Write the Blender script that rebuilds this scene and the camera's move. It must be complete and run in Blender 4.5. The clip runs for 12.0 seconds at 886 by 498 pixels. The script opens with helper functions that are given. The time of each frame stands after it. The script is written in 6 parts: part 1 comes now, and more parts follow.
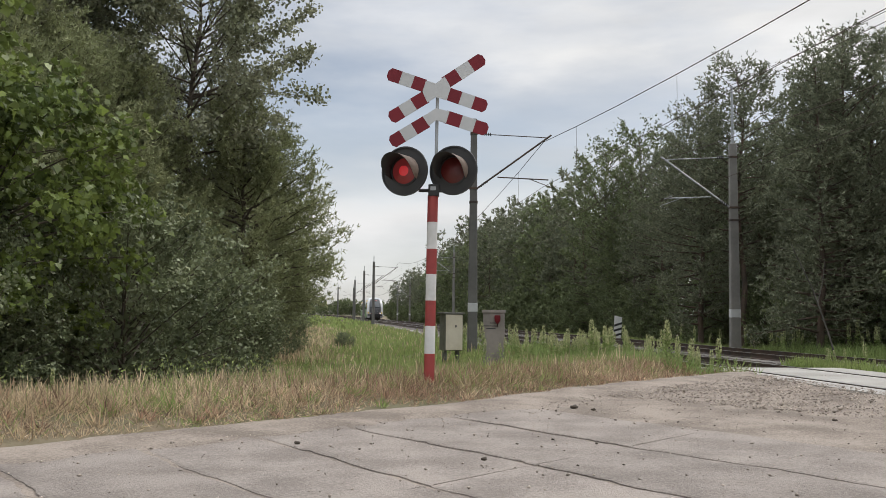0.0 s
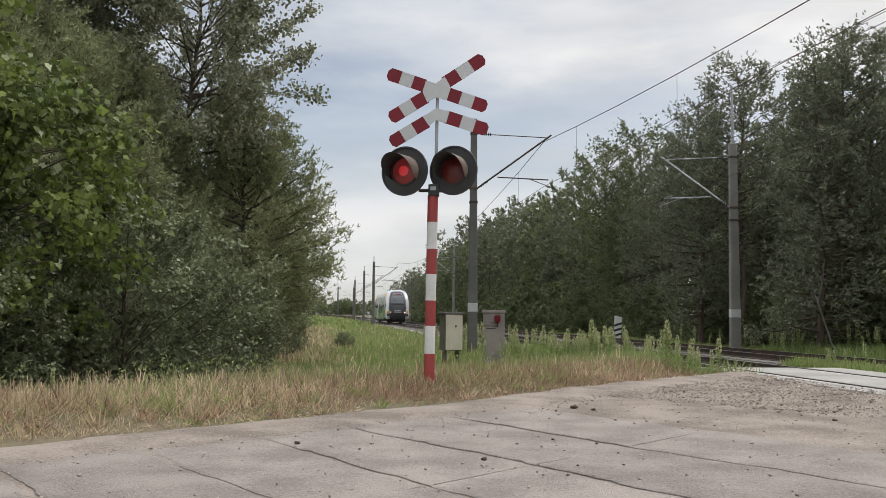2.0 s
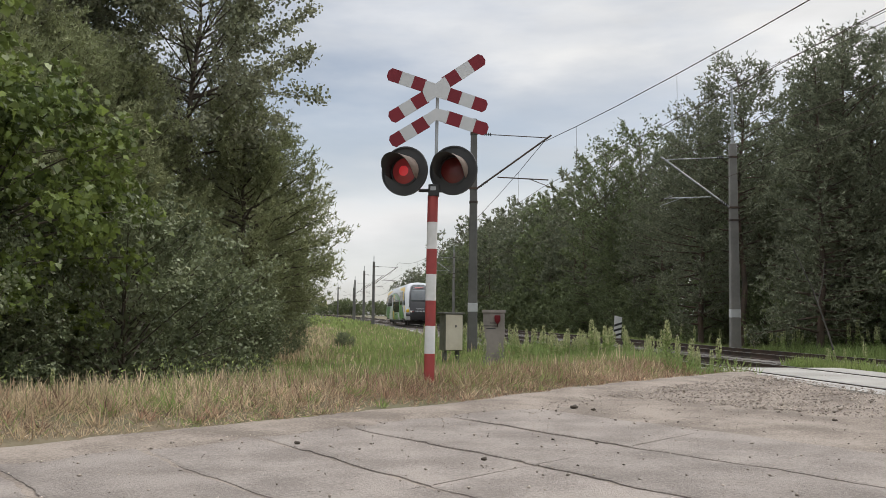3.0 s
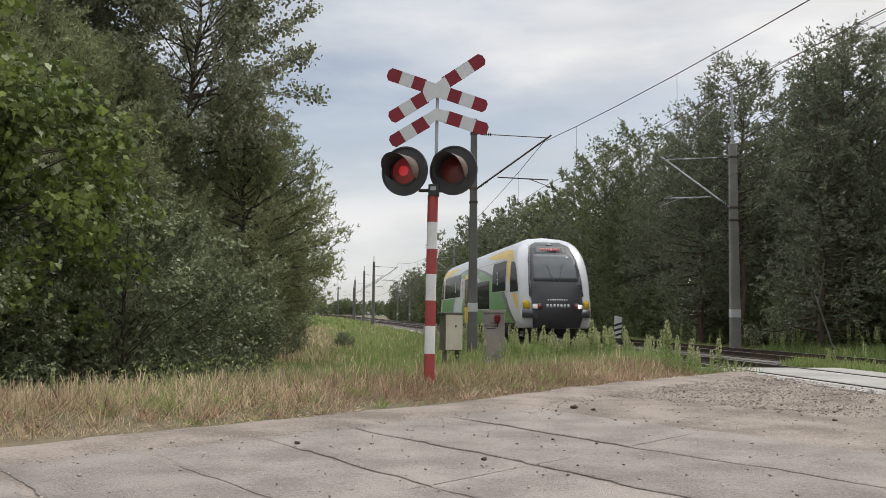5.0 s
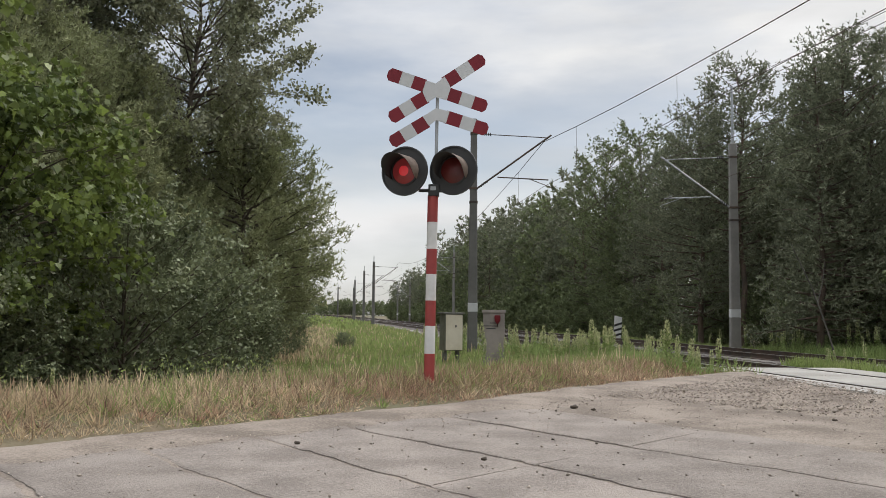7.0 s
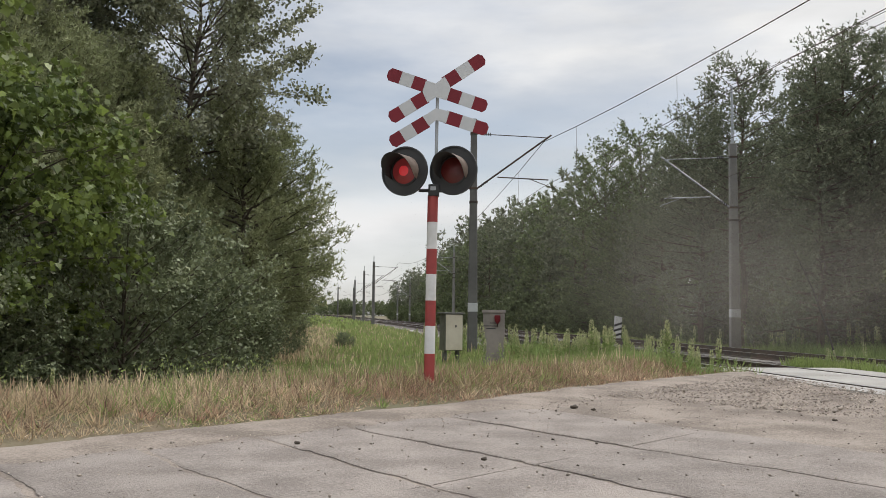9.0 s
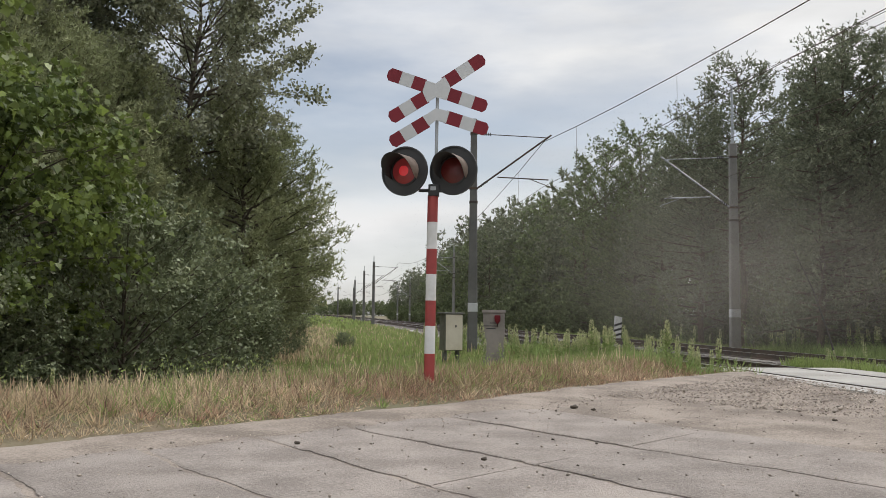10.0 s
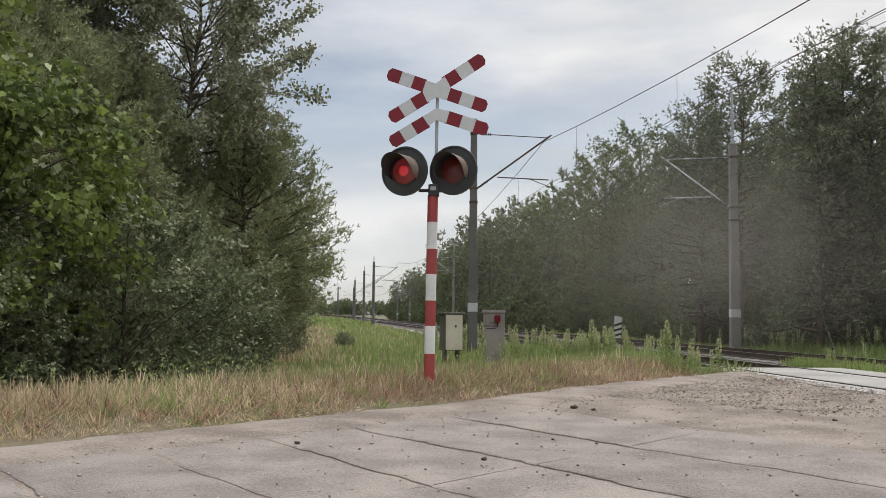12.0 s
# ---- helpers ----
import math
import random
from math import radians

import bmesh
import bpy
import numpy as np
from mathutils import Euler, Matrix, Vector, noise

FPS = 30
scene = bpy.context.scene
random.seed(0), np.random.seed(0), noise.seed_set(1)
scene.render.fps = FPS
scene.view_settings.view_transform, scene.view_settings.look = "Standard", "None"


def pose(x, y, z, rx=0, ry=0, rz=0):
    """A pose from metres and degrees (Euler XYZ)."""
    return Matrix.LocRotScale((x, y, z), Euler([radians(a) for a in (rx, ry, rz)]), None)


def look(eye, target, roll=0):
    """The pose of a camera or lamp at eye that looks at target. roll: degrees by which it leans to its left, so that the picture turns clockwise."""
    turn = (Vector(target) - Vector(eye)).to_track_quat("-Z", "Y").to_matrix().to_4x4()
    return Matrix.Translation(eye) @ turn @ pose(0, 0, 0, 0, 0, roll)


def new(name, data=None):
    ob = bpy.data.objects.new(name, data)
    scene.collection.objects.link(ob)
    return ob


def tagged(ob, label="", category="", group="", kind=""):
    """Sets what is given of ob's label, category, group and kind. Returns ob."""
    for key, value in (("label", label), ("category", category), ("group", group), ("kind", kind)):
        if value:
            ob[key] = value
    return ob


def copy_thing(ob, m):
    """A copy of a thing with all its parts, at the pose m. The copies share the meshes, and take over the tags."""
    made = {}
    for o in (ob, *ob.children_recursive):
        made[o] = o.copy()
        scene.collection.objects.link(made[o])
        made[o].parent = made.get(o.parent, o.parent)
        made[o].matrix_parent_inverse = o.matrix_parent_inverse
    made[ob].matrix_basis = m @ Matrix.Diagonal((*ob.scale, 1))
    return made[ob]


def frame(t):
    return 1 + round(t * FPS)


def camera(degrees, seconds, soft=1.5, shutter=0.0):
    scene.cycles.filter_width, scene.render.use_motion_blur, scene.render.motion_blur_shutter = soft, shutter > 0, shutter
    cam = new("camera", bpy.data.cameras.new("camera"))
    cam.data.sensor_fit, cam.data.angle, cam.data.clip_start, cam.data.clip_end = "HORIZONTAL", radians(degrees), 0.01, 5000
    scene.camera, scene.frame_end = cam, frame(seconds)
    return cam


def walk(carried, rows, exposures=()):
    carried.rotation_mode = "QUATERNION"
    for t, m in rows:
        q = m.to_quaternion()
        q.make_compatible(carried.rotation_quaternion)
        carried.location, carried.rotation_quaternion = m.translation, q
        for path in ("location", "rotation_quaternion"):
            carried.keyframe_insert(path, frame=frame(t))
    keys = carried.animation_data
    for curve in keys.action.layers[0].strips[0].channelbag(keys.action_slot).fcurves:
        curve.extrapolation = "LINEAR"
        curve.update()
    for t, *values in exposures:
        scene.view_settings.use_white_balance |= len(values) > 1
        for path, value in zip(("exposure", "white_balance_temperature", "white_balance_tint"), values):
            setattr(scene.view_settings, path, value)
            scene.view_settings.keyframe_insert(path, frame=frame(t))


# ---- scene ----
cam = camera(52.76, 12.0, soft=0.8, shutter=0.22)
PITCH, ROLL, EYE = 4.31, 0.6, (0.0, 0.0, 0.936)
AIM = (0.0, math.cos(radians(PITCH)) * 10, 0.936 + math.sin(radians(PITCH)) * 10)
walk(cam, [(0.0, look(EYE, AIM, ROLL)), (12.0, look(EYE, AIM, ROLL))])

# ---- daylight: bright thin overcast, soft sun from beyond the tracks ----
SUN_EL, SUN_AZ = 52.0, 62.0        # degrees; azimuth clockwise from +y
scene.view_settings.exposure = 0.0
world = bpy.data.worlds.new("overcast_sky")
scene.world = world
world.use_nodes = True


def build_world():
    nt = world.node_tree
    nt.nodes.clear()
    n, ln = nt.nodes.new, nt.links.new
    out, bg = n("ShaderNodeOutputWorld"), n("ShaderNodeBackground")
    sky = n("ShaderNodeTexSky")
    sky.sky_type, sky.sun_disc = "NISHITA", False
    sky.sun_elevation, sky.sun_rotation = radians(SUN_EL), radians(SUN_AZ)
    sky.air_density, sky.dust_density = 1.0, 1.4
    co, mp = n("ShaderNodeTexCoord"), n("ShaderNodeMapping")
    mp.inputs["Scale"].default_value = (1.5, 1.5, 5.5)
    mp.inputs["Location"].default_value = (0.3, 0.1, 0.42)
    no = n("ShaderNodeTexNoise")
    no.inputs["Scale"].default_value, no.inputs["Detail"].default_value = 1.6, 6.0
    no.inputs["Roughness"].default_value = 0.5
    cover = n("ShaderNodeMapRange")
    cover.inputs[1].default_value, cover.inputs[2].default_value = 0.34, 0.60
    cover.inputs[3].default_value, cover.inputs[4].default_value = 0.40, 1.0
    no2 = n("ShaderNodeTexNoise")
    no2.inputs["Scale"].default_value, no2.inputs["Detail"].default_value = 3.0, 8.0
    shade = n("ShaderNodeMapRange")
    shade.inputs[1].default_value, shade.inputs[2].default_value = 0.3, 0.7
    shade.inputs[3].default_value, shade.inputs[4].default_value = 0.70, 0.92
    cloud = n("ShaderNodeCombineColor")
    gain = n("ShaderNodeMix")
    gain.data_type, gain.blend_type = "RGBA", "MULTIPLY"
    gain.inputs[0].default_value = 1.0
    gain.inputs[7].default_value = (0.10, 0.10, 0.10, 1)
    mix = n("ShaderNodeMix")
    mix.data_type = "RGBA"
    ln(co.outputs["Generated"], mp.inputs[0])
    ln(mp.outputs[0], no.inputs["Vector"])
    ln(mp.outputs[0], no2.inputs["Vector"])
    ln(no.outputs[0], cover.inputs[0])
    ln(no2.outputs[0], shade.inputs[0])
    for i in range(3):
        ln(shade.outputs[0], cloud.inputs[i])
    ln(sky.outputs[0], gain.inputs[6])
    sep0 = n("ShaderNodeSeparateXYZ")
    ln(co.outputs["Generated"], sep0.inputs[0])
    wob = n("ShaderNodeMath")
    wob.operation = "MULTIPLY_ADD"
    wob.inputs[1].default_value = 0.16
    ln(no2.outputs[0], wob.inputs[0])
    ln(sep0.outputs[2], wob.inputs[2])
    gap = n("ShaderNodeValToRGB")
    for at, v in ((0.0, 1.0), (0.20, 1.0), (0.27, 0.55), (0.31, 0.60), (0.38, 1.0)):
        e = gap.color_ramp.elements.new(at) if 0 < at else gap.color_ramp.elements[0]
        e.position, e.color = at, (v, v, v, 1)
    thin = n("ShaderNodeMath")
    thin.operation = "MULTIPLY"
    ln(wob.outputs[0], gap.inputs[0])
    ln(gap.outputs[0], thin.inputs[0])
    ln(cover.outputs[0], thin.inputs[1])
    ln(thin.outputs[0], mix.inputs[0])
    ln(gain.outputs[2], mix.inputs[6])
    ln(cloud.outputs[0], mix.inputs[7])
    sep, high = n("ShaderNodeSeparateXYZ"), n("ShaderNodeMapRange")
    ln(co.outputs["Generated"], sep.inputs[0])
    ln(sep.outputs[2], high.inputs[0])
    high.inputs[1].default_value, high.inputs[2].default_value = 0.34, 0.95
    high.inputs[3].default_value, high.inputs[4].default_value = 1.0, 2.9
    ln(high.outputs[0], bg.inputs[1])
    ln(mix.outputs[2], bg.inputs[0])
    ln(bg.outputs[0], out.inputs[0])


build_world()
sun = new("sun", bpy.data.lights.new("sun", "SUN"))
sun.data.energy, sun.data.angle, sun.data.color = 1.5, radians(12), (1.0, 0.96, 0.9)
_e, _a = radians(SUN_EL), radians(SUN_AZ)
sun.matrix_world = look((40 * math.cos(_e) * math.sin(_a), 40 * math.cos(_e) * math.cos(_a), 40 * math.sin(_e)), (0, 0, 0))


# ---- materials ----
def material(name, col, rough=0.8, col2=None, scale=4.0, big=0.6, bump=0.0, bump_scale=60.0, metal=0.0,
             vary=0.0, island=False, trans=0.0, grain=0.25, coords="Object"):
    """Two scales of variation between col and col2, fine relief, and per-piece variation."""
    m = bpy.data.materials.new(name)
    m.use_nodes = True
    nt = m.node_tree
    n, ln = nt.nodes.new, nt.links.new
    bs = nt.nodes["Principled BSDF"]
    col2 = col2 or tuple(c * 0.75 for c in col)
    co = n("ShaderNodeTexCoord")
    vec = co.outputs[coords]
    n1, n2 = n("ShaderNodeTexNoise"), n("ShaderNodeTexNoise")
    n1.inputs["Scale"].default_value, n1.inputs["Detail"].default_value = big, 5
    n2.inputs["Scale"].default_value, n2.inputs["Detail"].default_value = scale, 4
    ln(vec, n1.inputs["Vector"])
    ln(vec, n2.inputs["Vector"])
    mr = n("ShaderNodeMapRange")
    mr.inputs[1].default_value, mr.inputs[2].default_value = 0.35, 0.65
    ln(n1.outputs[0], mr.inputs[0])
    ad = n("ShaderNodeMath")
    ad.operation = "MULTIPLY_ADD"
    ln(n2.outputs[0], ad.inputs[0])
    ad.inputs[1].default_value = grain * 4
    ln(mr.outputs[0], ad.inputs[2])
    sb = n("ShaderNodeMath")
    sb.operation, sb.use_clamp = "SUBTRACT", True
    ln(ad.outputs[0], sb.inputs[0])
    sb.inputs[1].default_value = grain * 2
    mx = n("ShaderNodeMix")
    mx.data_type = "RGBA"
    mx.inputs[6].default_value, mx.inputs[7].default_value = (*col, 1), (*col2, 1)
    ln(sb.outputs[0], mx.inputs[0])
    last = mx.outputs[2]
    if vary:
        hs = n("ShaderNodeHueSaturation")
        if island:
            ge = n("ShaderNodeNewGeometry")
            rnd = ge.outputs["Random Per Island"]
        else:
            oi = n("ShaderNodeObjectInfo")
            rnd = oi.outputs["Random"]
        vr = n("ShaderNodeMapRange")
        vr.inputs[3].default_value, vr.inputs[4].default_value = 1 - vary, 1 + vary
        ln(rnd, vr.inputs[0])
        ln(vr.outputs[0], hs.inputs["Value"])
        ln(last, hs.inputs["Color"])
        last = hs.outputs[0]
    ln(last, bs.inputs["Base Color"])
    bs.inputs["Roughness"].default_value, bs.inputs["Metallic"].default_value = rough, metal
    if bump:
        n3, bp = n("ShaderNodeTexNoise"), n("ShaderNodeBump")
        n3.inputs["Scale"].default_value, n3.inputs["Detail"].default_value = bump_scale, 6
        ln(vec, n3.inputs["Vector"])
        bp.inputs["Strength"].default_value, bp.inputs["Distance"].default_value = bump, 0.02
        ln(n3.outputs[0], bp.inputs["Height"])
        ln(bp.outputs[0], bs.inputs["Normal"])
    if trans:
        tr, ms = n("ShaderNodeBsdfTranslucent"), n("ShaderNodeMixShader")
        ln(last, tr.inputs[0])
        ms.inputs[0].default_value = trans
        ln(bs.outputs[0], ms.inputs[1])
        ln(tr.outputs[0], ms.inputs[2])
        ln(ms.outputs[0], nt.nodes["Material Output"].inputs[0])
        bs.inputs["Specular IOR Level"].default_value = 0.25
    return m


def glow(name, col, strength):
    m = material(name, col, 0.3)
    bs = m.node_tree.nodes["Principled BSDF"]
    bs.inputs["Emission Color"].default_value, bs.inputs["Emission Strength"].default_value = (*col, 1), strength
    return m


M = {
    "soil": material("soil_and_litter", (0.17, 0.13, 0.085), 0.95, (0.09, 0.10, 0.045), 6, 0.25, 0.8, 25),
    "concrete": material("road_concrete", (0.338, 0.294, 0.260), 0.95, (0.210, 0.181, 0.160), 48, 1.6, 1.0, 90, vary=0.07, grain=0.6),
    "sand": material("sandy_gravel", (0.335, 0.282, 0.236), 0.95, (0.18, 0.148, 0.122), 45, 1.6, 1.0, 70, grain=0.6),
    "slab": material("crossing_slab_concrete", (0.37, 0.355, 0.325), 0.85, (0.29, 0.275, 0.25), 8, 0.8, 0.25, 90, vary=0.05),
    "pole": material("pole_concrete", (0.22, 0.213, 0.195), 0.9, (0.155, 0.15, 0.138), 7, 0.8, 0.3, 60),
    "dark_pole": material("weathered_dark_pole", (0.145, 0.142, 0.133), 0.9, (0.10, 0.098, 0.092), 7, 0.8, 0.2, 60),
    "galv": material("galvanised_steel", (0.42, 0.44, 0.45), 0.5, (0.33, 0.35, 0.36), 20, 3, 0.05, 90, 0.6),
    "rust": material("rusty_steel", (0.10, 0.065, 0.045), 0.8, (0.05, 0.04, 0.035), 30, 3, 0.3, 90, 0.2),
    "railtop": material("polished_rail_head", (0.45, 0.44, 0.43), 0.28, (0.36, 0.35, 0.34), 20, 2, 0, 1, 0.9),
    "ballast": material("ballast_stone", (0.17, 0.15, 0.135), 0.95, (0.10, 0.09, 0.08), 30, 2, 0, 1, vary=0.4, island=True),
    "sleeper": material("sleeper_concrete", (0.24, 0.22, 0.20), 0.9, (0.16, 0.145, 0.13), 12, 2, 0.3, 60, vary=0.1),
    "red": material("red_reflective_paint", (0.18, 0.006, 0.016), 0.7, (0.145, 0.005, 0.013), 18, 2.5, 0.04, 60),
    "post_red": material("faded_red_paint", (0.34, 0.05, 0.045), 0.55, (0.25, 0.04, 0.038), 22, 3, 0.1, 60),
    "white": material("white_paint", (0.66, 0.66, 0.65), 0.5, (0.54, 0.54, 0.52), 16, 2, 0.05, 60),
    "signwhite": material("grey_white_sign_sheet", (0.50, 0.51, 0.51), 0.5, (0.45, 0.46, 0.46), 16, 2, 0.03, 60),
    "black": material("matt_black_paint", (0.022, 0.023, 0.024), 0.6, (0.035, 0.035, 0.034), 12, 2, 0.1, 80),
    "cream": material("cream_cabinet_paint", (0.62, 0.575, 0.46), 0.6, (0.52, 0.47, 0.36), 9, 2, 0.1, 60),
    "bark": material("tree_bark", (0.13, 0.105, 0.08), 0.95, (0.06, 0.05, 0.04), 9, 1.5, 0.8, 30),
    "pinebark": material("orange_pine_bark", (0.13, 0.09, 0.065), 0.95, (0.07, 0.055, 0.045), 9, 1.0, 0.8, 30),
    "galvbark": material("dead_grey_bark", (0.11, 0.10, 0.09), 0.95, (0.07, 0.065, 0.055), 12, 1.5, 0.5, 40),
    "maple": material("maple_leaf", (0.195, 0.245, 0.060), 0.36, (0.080, 0.110, 0.034), 3, 1.3, vary=0.5, island=True, trans=0.4),
    "shrub": material("shrub_leaf", (0.22, 0.245, 0.14), 0.45, (0.12, 0.145, 0.075), 3, 0.6, vary=0.4, island=True, trans=0.25),
    "aspen": material("aspen_leaf", (0.32, 0.325, 0.22), 0.45, (0.21, 0.225, 0.14), 3, 0.6, vary=0.4, island=True, trans=0.3),
    "pine": material("pine_needles", (0.32, 0.335, 0.18), 0.6, (0.215, 0.24, 0.12), 2, 0.35, vary=0.35, island=True, trans=0.3),
    "darkpine": material("dark_pine_needles", (0.205, 0.222, 0.145), 0.6, (0.14, 0.156, 0.10), 2, 0.35, vary=0.35, island=True, trans=0.3),
    "broad": material("broadleaf_forest", (0.17, 0.20, 0.095), 0.6, (0.11, 0.135, 0.065), 1.5, 0.3, vary=0.4, island=True, trans=0.35),
    "drygrass": material("dry_grass", (0.58, 0.465, 0.32), 0.9, (0.40, 0.31, 0.20), 3, 0.5, vary=0.6, island=True, trans=0.3),
    "redgrass": material("reddish_dry_grass", (0.40, 0.265, 0.19), 0.9, (0.26, 0.175, 0.115), 3, 0.6, vary=0.6, island=True, trans=0.3),
    "grass": material("green_grass", (0.235, 0.315, 0.10), 0.8, (0.29, 0.33, 0.13), 2, 0.25, vary=0.35, island=True, trans=0.35),
    "weed": material("weed_leaf", (0.29, 0.36, 0.14), 0.8, (0.20, 0.28, 0.09), 4, 0.9, vary=0.35, island=True, trans=0.3),
    "weedtop": material("weed_flower_head", (0.50, 0.50, 0.29), 0.9, (0.36, 0.39, 0.19), 5, 1, vary=0.3, island=True, trans=0.2),
}


# ---- mesh helpers ----
def part(name, bm, mat, parent=None, label="", smooth=False):
    me = bpy.data.meshes.new(name)
    bm.to_mesh(me)
    bm.free()
    if smooth:
        for p in me.polygons:
            p.use_smooth = len(p.vertices) <= 4
    if mat:
        me.materials.append(mat)
    ob = new(name, me)
    if parent:
        ob.parent = parent
    if label:
        tagged(ob, label)
    return ob


def thing(name, label, category, group="", m=None, kind=""):
    ob = new(name)
    ob.empty_display_size = 0.2
    if m is not None:
        ob.matrix_world = m
    return tagged(ob, label, category, group, kind)


def box(bm, x0, y0, z0, x1, y1, z1, bevel=0.0):
    vs = [bm.verts.new(p) for p in ((x0, y0, z0), (x1, y0, z0), (x1, y1, z0), (x0, y1, z0),
                                    (x0, y0, z1), (x1, y0, z1), (x1, y1, z1), (x0, y1, z1))]
    fs = [bm.faces.new([vs[i] for i in f]) for f in ((3, 2, 1, 0), (4, 5, 6, 7), (0, 1, 5, 4), (1, 2, 6, 5), (2, 3, 7, 6), (3, 0, 4, 7))]
    if bevel:
        es = list({e for f in fs for e in f.edges})
        bmesh.ops.bevel(bm, geom=es, offset=bevel, segments=2, affect="EDGES", profile=0.6)
    return bm


def tube(bm, pts, radii, sides=8, cap=True):
    """A tapered tube along points."""
    pts = [Vector(p) for p in pts]
    if not isinstance(radii, (list, tuple)):
        radii = [radii] * len(pts)
    rings = []
    ref = Vector((0.13, 0.31, 0.94))
    for i, p in enumerate(pts):
        d = (pts[min(i + 1, len(pts) - 1)] - pts[max(i - 1, 0)]).normalized()
        if abs(d.dot(ref)) > 0.95:
            ref = Vector((0.94, 0.2, 0.1))
        a = d.cross(ref).normalized()
        b = d.cross(a)
        rings.append([bm.verts.new(p + (a * math.cos(2 * math.pi * k / sides) + b * math.sin(2 * math.pi * k / sides)) * radii[i]) for k in range(sides)])
    for r0, r1 in zip(rings, rings[1:]):
        for k in range(sides):
            bm.faces.new((r0[k], r0[(k + 1) % sides], r1[(k + 1) % sides], r1[k]))
    if cap:
        for ring in (rings[0][::-1], rings[-1]):
            bm.faces.new([bm.verts.new(v.co) for v in ring])
    return bm


def extrude_poly(bm, outline, axis, d0, d1):
    """A closed outline of (u, v), set across the given axis from d0 to d1."""
    def at(u, v, d):
        return {"x": (d, u, v), "y": (u, d, v), "z": (u, v, d)}[axis]
    a = [bm.verts.new(at(u, v, d0)) for u, v in outline]
    b = [bm.verts.new(at(u, v, d1)) for u, v in outline]
    bm.faces.new(a[::-1])
    bm.faces.new(b)
    k = len(a)
    for i in range(k):
        bm.faces.new((a[i], a[(i + 1) % k], b[(i + 1) % k], b[i]))
    return bm


def mesh_np(name, verts, faces, mat, per=4):
    """A mesh from arrays, all faces with the same number of corners."""
    me = bpy.data.meshes.new(name)
    nv, nf = len(verts), len(faces)
    me.vertices.add(nv)
    me.vertices.foreach_set("co", np.asarray(verts, dtype=np.float32).ravel())
    me.loops.add(nf * per)
    me.loops.foreach_set("vertex_index", np.asarray(faces, dtype=np.int32).ravel())
    me.polygons.add(nf)
    me.polygons.foreach_set("loop_start", np.arange(nf, dtype=np.int32) * per)
    me.update(calc_edges=True)
    me.materials.append(mat)
    return me


rng = np.random.default_rng(7)


def unit(v):
    return v / np.maximum(np.linalg.norm(v, axis=-1, keepdims=True), 1e-9)


def blades(centres, dirs, length, width, fold=0.0):
    """One diamond-shaped leaf or blade at each centre, along dirs."""
    n = len(centres)
    d = unit(dirs)
    side = unit(np.cross(d, unit(rng.normal(size=(n, 3)))))
    length, width = np.broadcast_to(length, (n,))[:, None], np.broadcast_to(width, (n,))[:, None]
    v = np.stack([centres, centres + d * length * 0.45 + side * width * 0.5,
                  centres + d * length, centres + d * length * 0.45 - side * width * 0.5], axis=1)
    return v.reshape(-1, 3), np.arange(n * 4).reshape(n, 4)


LOBES = ((0, 0), (0.16, -0.30), (0.30, -0.22), (0.42, -0.50), (0.62, -0.26), (1.0, 0), (0.62, 0.26), (0.42, 0.50), (0.30, 0.22), (0.16, 0.30))


def lobed(centres, dirs, length):
    """Flat leaves with five points, each turned its own way."""
    n = len(centres)
    d = unit(dirs)
    side = unit(np.cross(d, unit(rng.normal(size=(n, 3)) * 1.0 + np.array([0, 0, 1.0]))))
    out = np.cross(side, d)
    L = np.asarray(length)[:, None, None]
    k = np.array(LOBES)
    v = centres[:, None] + L * (k[None, :, :1] * d[:, None] + k[None, :, 1:] * side[:, None] + (np.abs(k[None, :, 1:]) * 0.35 - 0.25 * k[None, :, :1] ** 2) * out[:, None])
    return v.reshape(-1, 3), np.arange(n * 10).reshape(n, 10)


# ---- the line of the tracks ----
def make_line():
    step, pts = 1.0, {}
    for sgn in (1, -1):
        x, y, a = 6.417, 17.0, -1.4585
        s = 0.0
        pts[0] = (x, y, a)
        while abs(s) < 460:
            k = -0.000514 - 0.000006 * min(0.0, max(s, -150.0))
            if s < -150:
                k = -0.0026
            if s > 0:
                k = -0.0003
            a2 = a + sgn * step * k
            am = 0.5 * (a + a2)
            x, y, a = x + sgn * step * math.cos(am), y + sgn * step * math.sin(am), a2
            s += sgn * step
            pts[round(s)] = (x, y, a)
    return pts


LINE = make_line()
LINE_S = np.array(sorted(LINE))
LINE_XY = np.array([LINE[s][:2] for s in LINE_S])
LINE_A = np.array([LINE[s][2] for s in LINE_S])


def rise(s):
    return np.maximum(0.0, (-165.0 - np.asarray(s, dtype=float))) * 0.011


def on_line(s, lat=0.0, z=0.0):
    """A point of the near track at s metres along it, lat metres towards the road side, z over the rail heads."""
    x, y, a = (float(np.interp(s, LINE_S, c)) for c in (LINE_XY[:, 0], LINE_XY[:, 1], LINE_A))
    return Vector((x + lat * math.sin(a), y - lat * math.cos(a), z + float(rise(s))))


